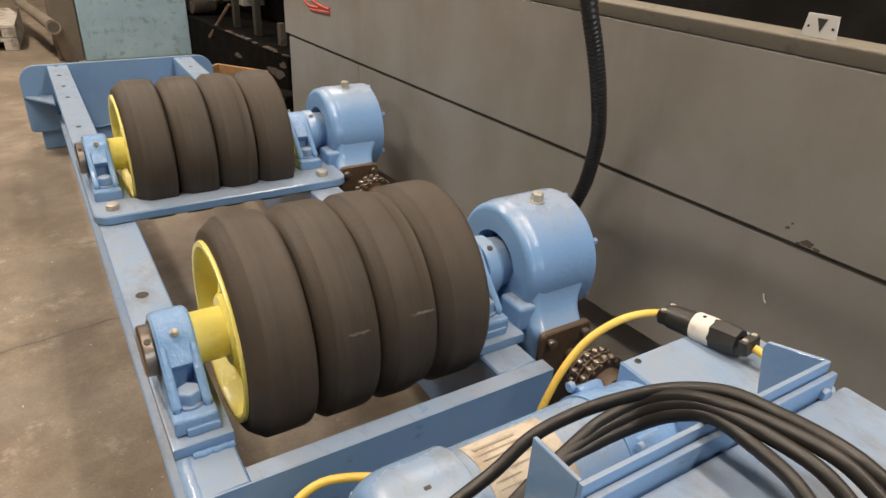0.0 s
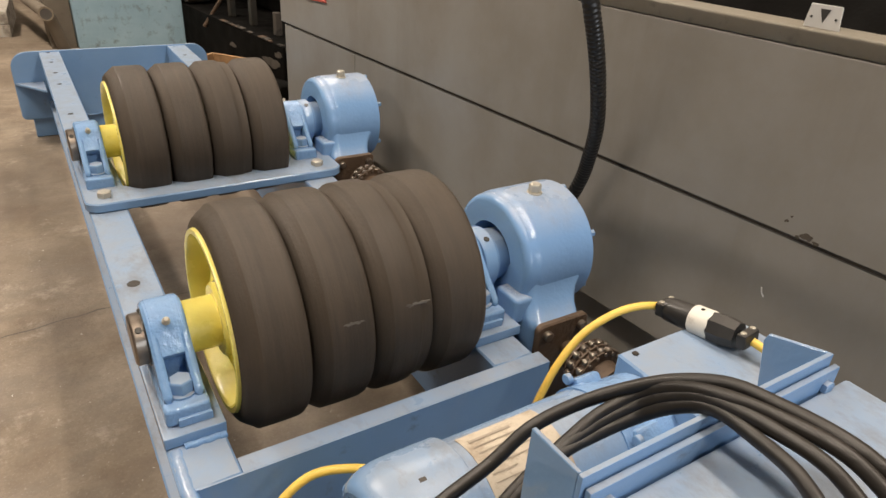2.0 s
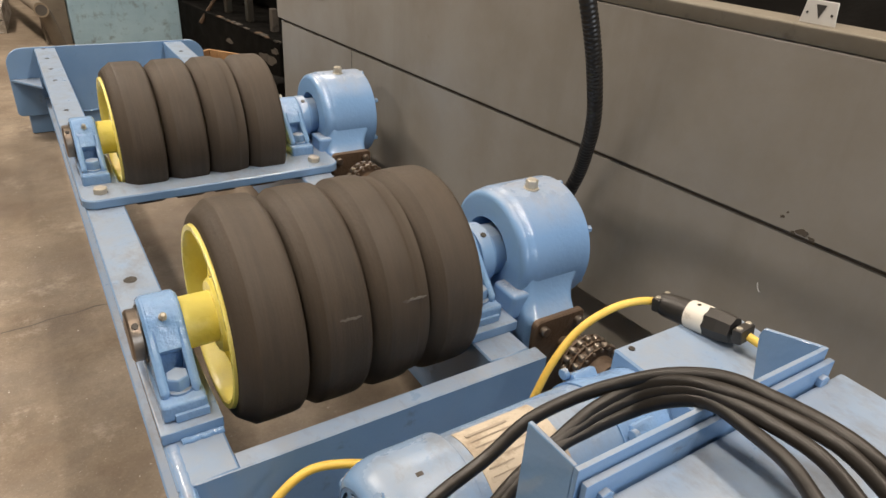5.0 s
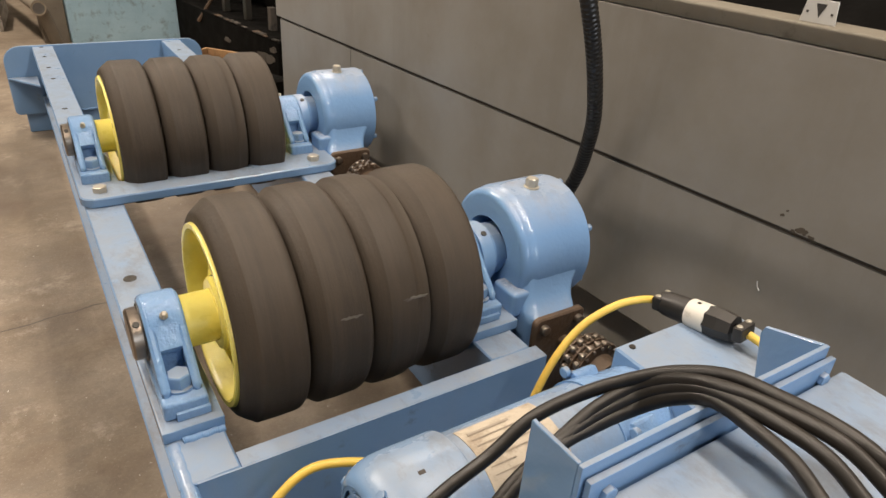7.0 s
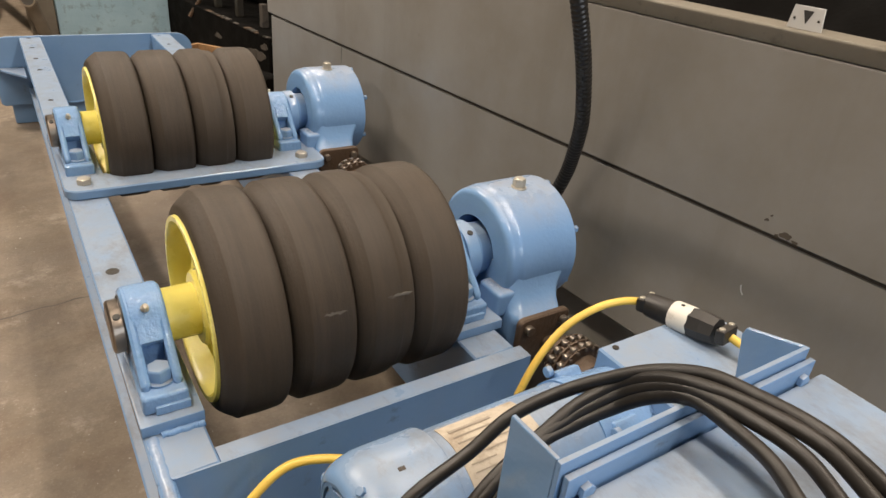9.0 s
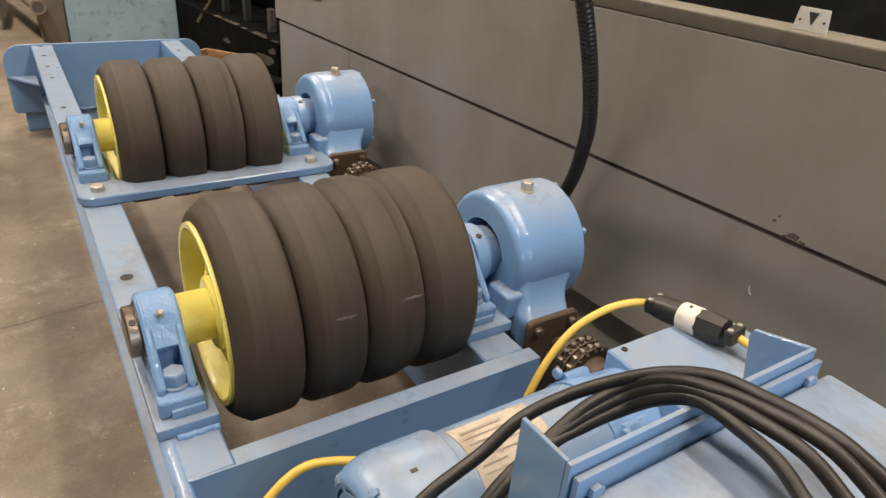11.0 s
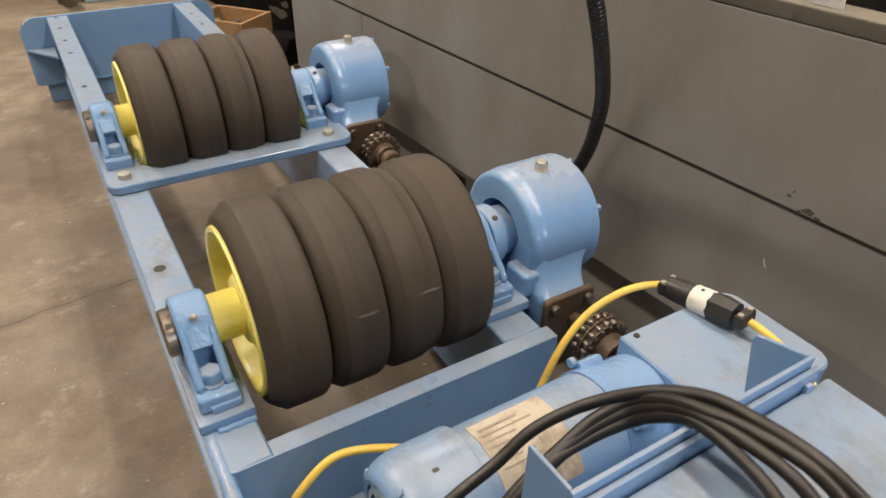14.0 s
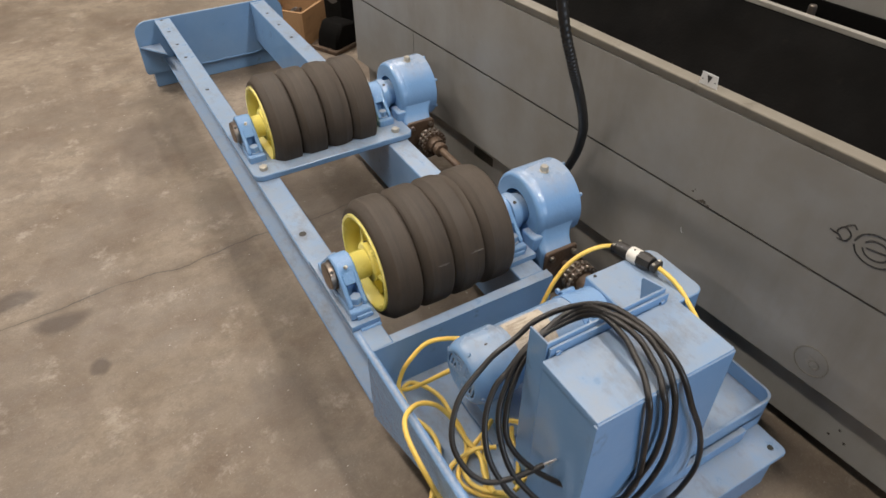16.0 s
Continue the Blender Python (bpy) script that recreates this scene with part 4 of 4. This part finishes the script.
for k, rest in TURNS:
    bm = B()
    over = [Vector(p).lerp(Vector(q), k) for p, q in zip(OVER_IN, OVER_OUT)]
    sweep(bm, smooth_path(over + [Vector(p) for p in rest], True, 7), 0.0068, 12, True)
    part("turn", bm, BLACK_RUBBER, coil)
bm = B()
sweep(bm, smooth_path([(0.39, 0.30, 0.160), (0.445, 0.296, 0.168), (0.501, 0.296, 0.20), (0.533, 0.296, 0.274), (0.519, 0.296, 0.373), (0.476, 0.296, 0.486), (0.418, 0.297, 0.601), (0.392, 0.315, 0.680), (0.384, 0.348, 0.718), (0.378, 0.398, 0.738), (0.376, 0.432, 0.741), (0.372, 0.475, 0.737), (0.362, 0.515, 0.733), (0.345, 0.555, 0.714), (0.322, 0.590, 0.686), (0.290, 0.614, 0.662), (0.248, 0.626, 0.641), (0.205, 0.628, 0.612), (0.150, 0.628, 0.588), (0.104, 0.622, 0.56), (0.055, 0.610, 0.53), (0.02, 0.588, 0.495), (-0.002, 0.557, 0.46), (-0.003, 0.524, 0.43), (0.013, 0.49, 0.40), (0.045, 0.462, 0.386), (0.110, 0.440, 0.395), (0.160, 0.428, 0.411)], False, 7), 0.0068, 12)
tail = part("cable_end", bm, BLACK_RUBBER, coil)
for i in range(4):
    bm = B()
    sweep(bm, smooth_path([(0.158, 0.4285, 0.411), (0.165, 0.426 - 0.004 * i, 0.417 + 0.008 * i), (0.168, 0.420 - 0.006 * i, 0.415 + 0.016 * i)], False, 4), 0.002, 6)
    part("bare_wire", bm, SIGN, tail)

# ---------- the grey machine alongside ----------
mach = thing("grey_machine", "large grey sheet-clad machine tool with black trough", "machine", (0.945, 1.0, 0), 4.57)
FAR = 1.88     # its far end, along its own length
NEAR = -2.2
SEAM = 0.605
bm = B()
blk(bm, 0.0, 0.6, NEAR, FAR - 0.012, 0.268, SEAM - 0.0040, 0.003)
part("lower_panel", bm, GREY, mach)
bm = B()
blk(bm, -0.006, 0.05, NEAR, FAR + 0.008, SEAM + 0.0040, 0.906, 0.003)
part("upper_panel", bm, GREY, mach)
bm = B()
blk(bm, 0.003, 0.05, NEAR, FAR - 0.02, SEAM - 0.007, SEAM + 0.007, 0)
part("seam_gap", bm, SEAMDIRT, mach)
bm = B()
blk(bm, 0.045, 0.55, NEAR, FAR - 0.04, 0.062, 0.27, 0.004)
part("plinth", bm, GREY, mach)
bm = B()
blk(bm, 0.0444, 0.06, 0.785, 0.915, 0.172, 0.216, 0)
part("plinth_slot", bm, GREASE, mach, "dark slot in the plinth")
bm = B()
blk(bm, 0.12, 0.5, NEAR, FAR - 0.1, 0.0, 0.06, 0)
part("sole", bm, BLACK, mach)
bm = B()
prism(bm, [(-0.006, 0.907), (0.05, 0.907), (0.05, 0.925), (0.018, 0.942), (-0.010, 0.937), (-0.014, 0.933)], "y", NEAR, FAR + 0.01, 0.002)
part("lip", bm, GREY_LIP, mach)
bm = B()
prism(bm, [(0.06, 0.70), (0.40, 0.70), (0.40, 1.035), (0.345, 1.035), (0.16, 0.80), (0.06, 0.78)], "y", NEAR, FAR, 0.002)
part("black_apron", bm, BLACK, mach)
bm = B()
blk(bm, 0.345, 0.365, NEAR, FAR, 1.036, 1.050, 0.002)
part("trim_strip", bm, TRIM, mach)
bm = B()
blk(bm, 0.45, 0.62, NEAR, FAR, 0.30, 1.12, 0.004)
part("table", bm, GREY, mach)
bm = B()
blk(bm, 0.401, 0.449, NEAR, FAR, 0.9, 1.02, 0)
blk(bm, 0.441, 0.4492, NEAR, FAR, 1.0205, 1.066, 0)
part("table_slot", bm, BLACK, mach)
for i in range(9):
    bm = B()
    hexhead(bm, (0.42, NEAR + 0.4 + i * 0.24, 1.02), 0.012, 0.03, turn=i)
    part("clamp_bolt", bm, STEEL, mach)
bm = B()
blk(bm, -0.0006, 0.1, 0.0, 0.0015, 0.302, SEAM - 0.006, 0, Matrix.Translation((0, 1.315, 0)))
part("panel_joint", bm, GREASE, mach)
def ragged(cy, cz, ry, rz, n=36, seed=1):
    """An uneven patch outline in the side face's y and z."""
    r = random.Random(seed)
    ph = [r.uniform(0, 6.28) for _ in range(5)]
    out = []
    for k in range(n):
        a = 2 * math.pi * k / n
        f = 0.78 + sum(math.sin((j + 2) * a + p) * 0.26 / (j + 1.6) for j, p in enumerate(ph)) + r.uniform(-0.05, 0.05)
        out.append((cy + ry * f * math.cos(a), cz + rz * f * math.sin(a)))
    return out


# small drilled holes and a recessed ring on the lower panel
for y, z in ((-0.77, 0.115), (-0.79, 0.152), (-0.815, 0.118)):
    bm = B()
    lathe(bm, [(0.0435, 0.004), (0.046, 0.004)], (0, y, z), "x", 10)
    part("hole", bm, GREASE, mach)
bm = B()
lathe(bm, [(0.0, 0.045), (-0.0012, 0.0455), (-0.0012, 0.0475), (0.0, 0.048)], (0, -0.655, 0.345), "x", 40, closed=True)
lathe(bm, [(0.0, 0.012), (-0.001, 0.0125), (-0.001, 0.0145), (0.0, 0.015)], (0, -0.665, 0.340), "x", 24, closed=True)
part("scuffed_ring", bm, GREY_LIP, mach)
for r, mat in ((0.019, TRIM),):
    bm = B()
    prism(bm, ragged(-0.655, 0.345, r, r * 0.9, 30, int(r * 1000)), "x", -0.0008, 0.001, 0)
    part("rubbed_patch", bm, mat, mach, "rubbed patch inside the ring")
# dent marks by the seam
for y, z, r in ((-0.219, 0.618, 0.011), (-0.236, 0.613, 0.006), (-0.205, 0.612, 0.005), (-0.180, 0.632, 0.0045), (-0.186, 0.642, 0.003)):
    bm = B()
    prism(bm, ragged(y, z, r, r * 0.8, 20, int(r * 9999)), "x", -0.0066, -0.004, 0)
    part("grease_smudge", bm, SEAMDIRT, mach)


def flat_curve(name, pts, width, mat, parent):
    """A painted stroke on the machine's face, in its own y and z."""
    bm = B()
    sweep(bm, smooth_path([(-0.0062, y, z) for y, z in pts], False, 6), width, 6)
    return part(name, bm, mat, parent)


for pts in ([(-0.590, 0.730), (-0.572, 0.746), (-0.585, 0.765), (-0.603, 0.752), (-0.598, 0.732), (-0.578, 0.728)], [(-0.555, 0.742), (-0.582, 0.738)], [(-0.585, 0.768), (-0.60, 0.780), (-0.61, 0.772)],
            [(-0.665 + 0.050 * math.cos(a), 0.745 + 0.04 * math.sin(a)) for a in [i * 0.55 for i in range(12)]],
            [(-0.665 + 0.030 * math.cos(a), 0.745 + 0.024 * math.sin(a)) for a in [i * 0.62 + 0.4 for i in range(10)]], [(-0.645, 0.742), (-0.69, 0.750)]):
    flat_curve("marker_stroke", pts, 0.0021, MARKER, mach)
for pts in ([(1.70, 0.755), (1.66, 0.738), (1.58, 0.742)], [(1.65, 0.728), (1.50, 0.736)], [(1.64, 0.765), (1.58, 0.75), (1.50, 0.748)]):
    flat_curve("red_stroke", pts, 0.006, RED, mach)
flat_curve("scratch", [(-0.176, 0.497), (-0.179, 0.487), (-0.184, 0.481)], 0.0012, SIGN, mach)

# small plate with a triangle, standing on the lip
plate = thing("marker_plate", "small white metal plate with black pointer triangle", "sign", (0.954, 0.867, 0.936), 4.57)
bm = B()
prism(bm, [(-0.028, 0.0), (0.028, 0.0), (0.024, 0.036), (-0.024, 0.036)], "x", -0.002, 0.0, 0.0005)
part("plate", bm, SIGN, plate)
bm = B()
prism(bm, [(-0.008, 0.030), (0.008, 0.030), (0.0, 0.010)], "x", -0.0026, -0.002, 0)
part("triangle", bm, MARKER, plate)
for y in (-0.019, 0.019):
    bm = B()
    lathe(bm, [(-0.0032, 0.0018), (-0.002, 0.002)], (0, y, 0.017), "x", 8)
    part("rivet", bm, GREASE, plate)

# corrugated hose
bm = B()
hose_path = smooth_path([(0.83, 1.45, 0.02), (0.85, 1.38, 0.20), (0.865, 1.28, 0.44), (0.862, 1.225, 0.56), (0.85, 1.198, 0.63), (0.822, 1.165, 0.71), (0.778, 1.137, 0.80), (0.735, 1.117, 0.88), (0.700, 1.113, 0.96), (0.655, 1.12, 1.10), (0.60, 1.14, 1.40), (0.55, 1.16, 2.0), (0.5, 1.16, 3.0), (0.5, 1.16, 6.0)], False, 40)
sweep(bm, hose_path, lambda i: 0.0150 if i % 4 < 2 else 0.0137, 12)
tagged(part("corrugated_hose", bm, BLACK_RUBBER, angle=60), "black corrugated flexible conduit hose hanging beside machine", "hose")

# ---------- far end of the aisle ----------
cab = thing("teal_cabinet", "faded teal painted steel machine cabinet with scuffs", "cabinet", (0.243, 5.45, 0), 0)
bm = B()
blk(bm, 0.0, 0.70, 0.0, 0.6, 0.0, 1.7, 0.01)
part("body", bm, TEAL, cab)
bm = B()
blk(bm, -0.16, -0.004, 0.05, 0.5, 0.0, 1.7, 0.006)
part("side_panel", bm, BROWN, cab)
PALLET = paint("dirty_white_board", (0.40, 0.36, 0.31), (0.47, 0.43, 0.37), (0.16, 0.13, 0.10), 0.8, 0.2, 0.0, chips=0.6)
pal = thing("white_pallet", "dirty white stacked pallet blocks", "pallet", (-0.75, 6.0, 0), -4)
for z in (0.0, 0.09):
    bm = B()
    blk(bm, 0.0, 0.62, 0.0, 0.8, z + 0.06, z + 0.085, 0.004)
    part("board", bm, PALLET, pal)
    for x in (0.0, 0.27, 0.53):
        bm = B()
        blk(bm, x, x + 0.09, 0.0, 0.8, z, z + 0.06, 0.004)
        part("block", bm, PALLET, pal)
pipe = thing("steel_pipe", "open-ended bent grimy steel pipe standing by cabinet", "pipe")
bend = smooth_path([(0.155, 5.44, 0.0), (0.138, 5.41, 0.08), (0.112, 5.38, 0.19), (0.094, 5.335, 0.24), (0.082, 5.27, 0.262)], False, 8)
bm = B()
sweep(bm, bend, lambda i: 0.040 if i < len(bend) - 3 else 0.044, 20)
part("tube", bm, BROWN, pipe)
bm = B()
sweep(bm, smooth_path([(0.078, 5.31, 0.266), (0.02, 5.62, 0.285), (-0.06, 6.1, 0.31), (-0.2, 7.0, 0.36)], False, 6), 0.037, 18)
part("long_tube", bm, BROWN, pipe)
mouth = Matrix.Translation(bend[-1]) @ (bend[-1] - bend[-2]).to_track_quat("Z", "Y").to_matrix().to_4x4()
bm = B()
lathe(bm, [(0.0005, 0.034), (0.0005, 0.044), (0.006, 0.043), (0.006, 0.034)], axis="z", n=28, closed=True, m=mouth)
part("lip", bm, CARDBOARD, pipe, "worn pale pipe lip")
bm = B()
lathe(bm, [(0.0008, 0.034), (0.0016, 0.0335)], axis="z", n=24, m=mouth)
part("bore", bm, GREASE, pipe)

# dark machine with fittings, beyond the grey one
dark = thing("dark_machine", "oily black machine base with pipes and fittings", "machine", (1.137, 3.9, 0), 7)
bm = B()
blk(bm, 0.0, 0.9, 0.0, 2.6, 0.0, 0.28, 0.012)
part("base", bm, BLACK, dark)
bm = B()
blk(bm, 0.42, 0.9, 0.05, 2.6, 0.281, 1.5, 0.03)
part("column", bm, BLACK, dark)
rng = random.Random(5)


# worn bare patches on the black side, and filings along its edge
for cy, cz, ry, rz, mat, seed in ((0.70, 0.16, 0.05, 0.022, BARE, 3), (0.15, 0.165, 0.11, 0.040, BARE, 4), (0.06, 0.225, 0.05, 0.022, BARE, 9)):
    bm = B()
    prism(bm, ragged(cy, cz, ry, rz, seed=seed), "x", -0.003, 0.001, 0)
    part("worn_patch", bm, mat, dark, "bare patch where paint is lost")
for i in range(16):
    y = rng.uniform(0.02, 0.85)
    bm = B()
    blk(bm, -0.006, rng.uniform(0.01, 0.03), y, y + rng.uniform(0.02, 0.08), 0.2805, 0.284 + rng.uniform(0, 0.004), 0.001)
    part("edge_debris", bm, (BARE, GREASE, RUST)[i % 3], dark)
# flange end, levers, brackets and oil lines over the base
bm = B()
lathe(bm, [(0.0, 0.02), (0.0, 0.085), (0.03, 0.095), (0.16, 0.09), (0.16, 0.02)], axis="x", n=28, closed=True, m=Matrix.Translation((0.02, 1.55, 0.376)))
part("pump_body", bm, BARE, dark, "grimy grey round pump body")
bm = B()
rod(bm, (-0.02, 1.12, 0.20), (0.10, 1.02, 0.42), 0.012, 10)
part("lever", bm, RUST, dark)
for y, z, h in ((0.28, 0.281, 0.13), (0.62, 0.281, 0.24), (0.95, 0.281, 0.3)):
    bm = B()
    blk(bm, 0.10, 0.14, y, y + 0.045, z, z + h, 0.005)
    part("bracket", bm, BARE if y < 0.5 else GREASE, dark)
for i in range(24):
    y, z = rng.uniform(0.1, 1.5), rng.uniform(0.33, 0.75)
    bm = B()
    if i % 3 == 0:
        blk(bm, rng.uniform(0.15, 0.3), 0.43, y, y + rng.uniform(0.03, 0.09), z, z + rng.uniform(0.04, 0.14), 0.006)
        part("fitting", bm, GREY if i % 2 else RUST, dark)
    elif i % 3 == 1:
        x = rng.uniform(0.12, 0.3)
        sweep(bm, smooth_path([(0.45, y, z), (x, y + 0.02, z - 0.03), (x, y + rng.uniform(0.08, 0.25), z - 0.08), (0.45, y + 0.26, z + rng.uniform(-0.1, 0.12))], False, 6), rng.uniform(0.006, 0.011), 8)
        part("oil_line", bm, STEEL if i % 4 else SIGN, dark)
    else:
        lathe(bm, [(0.0, 0.01), (0.0, 0.035), (0.05, 0.03), (0.055, 0.01)], axis="x", n=20, closed=True, m=Matrix.Translation((0.36, y, z)))
        blk(bm, 0.40, 0.44, y - 0.02, y + 0.02, z - 0.02, z + 0.02, 0.004)
        part("flange", bm, RUST, dark)

crate = thing("wooden_crate", "open raw wooden crate holding rusty scrap parts", "crate", (0.815, 3.74, 0), 38)
CW, CD, CH = 0.27, 0.34, 0.215
for n_, dims in (("plank", (0, CW, 0, 0.018, 0, CH)), ("plank", (0, CW, CD - 0.018, CD, 0, CH)), ("plank", (0, 0.018, 0.019, CD - 0.019, 0, CH)), ("plank", (CW - 0.018, CW, 0.019, CD - 0.019, 0, CH)), ("bottom", (0.019, CW - 0.019, 0.019, CD - 0.019, 0.0, 0.015))):
    bm = B()
    blk(bm, *dims, 0.002)
    part(n_, bm, WOOD, crate)
scrap = thing("scrap_parts", "rusty metal scrap pieces heaped in the crate", "scrap", (0.815, 3.74, 0.016), 38)
for i in range(14):
    bm = B()
    x, y = rng.uniform(0.05, 0.2), rng.uniform(0.06, 0.28)
    m = Matrix.Translation((x, y, 0.05 + 0.008 * i)) @ Euler((rng.uniform(-0.4, 0.4), rng.uniform(-0.4, 0.4), rng.uniform(0, 3))).to_matrix().to_4x4()
    if i % 2:
        blk(bm, -0.04, 0.04, -0.015, 0.015, -0.01, 0.01, 0.003, m)
    else:
        lathe(bm, [(-0.02, 0.012), (-0.02, 0.025), (0.02, 0.025), (0.02, 0.012)], axis="z", n=14, closed=True, m=m)
    part("piece", bm, RUST if i % 3 else STEEL, scrap)
# black block added on the floor between the crate and the grey machine
foot = thing("black_block", "black sloped block on a rusty plate on the floor", "machine part", (1.02, 3.60, 0), 25)
bm = B()
prism(bm, [(-0.10, 0.0), (0.16, 0.0), (0.16, 0.08), (0.10, 0.15), (-0.03, 0.17), (-0.08, 0.10)], "y", -0.02, 0.15, 0.015)
part("block_body", bm, BLACK, foot)
bm = B()
blk(bm, -0.12, 0.18, -0.04, 0.17, 0.0, 0.025, 0.006)
part("sole", bm, RUST, foot)

# timber baulk behind the rail
for x0, x1, y0, y1, z1 in ((0.60, 0.66, 2.45, 2.9, 0.05),):
    bm = B()
    blk(bm, x0, x1, y0, y1, 0, z1, 0.006)
    tagged(part("timber_baulk", bm, WOOD_OLD), "grimy timber baulk lying on the floor", "timber")

# ---------- ceiling lamps ----------


def strip_light(x, y, z, length, power):
    th = thing("strip_light", "long white fluorescent ceiling light fitting", "ceiling light", (x, y, z), group="strip lights")
    bm = B()
    prism(bm, [(-0.14, 0.0), (0.14, 0.0), (0.06, 0.10), (-0.06, 0.10)], "y", -length / 2, length / 2, 0.004)
    part("housing", bm, SIGN, th)
    bm = B()
    for px in (-0.15, 0.15):
        rod(bm, (0, px * length * 2, 0.1), (0, px * length * 2, 6 - z), 0.006, 8)
    part("hanger", bm, STEEL, th)
    d = bpy.data.lights.new("tube_light", "AREA")
    d.shape, d.size, d.size_y, d.energy, d.color = "RECTANGLE", 0.24, length, power, LAMP_COLOUR
    o = new("tube_light", d)
    o.parent = th
    o.matrix_basis = Matrix.Translation((0, 0, -0.01))
    return th


for x, y, p in LAMPS:
    strip_light(x, y, LAMP_Z, 2.4, p)
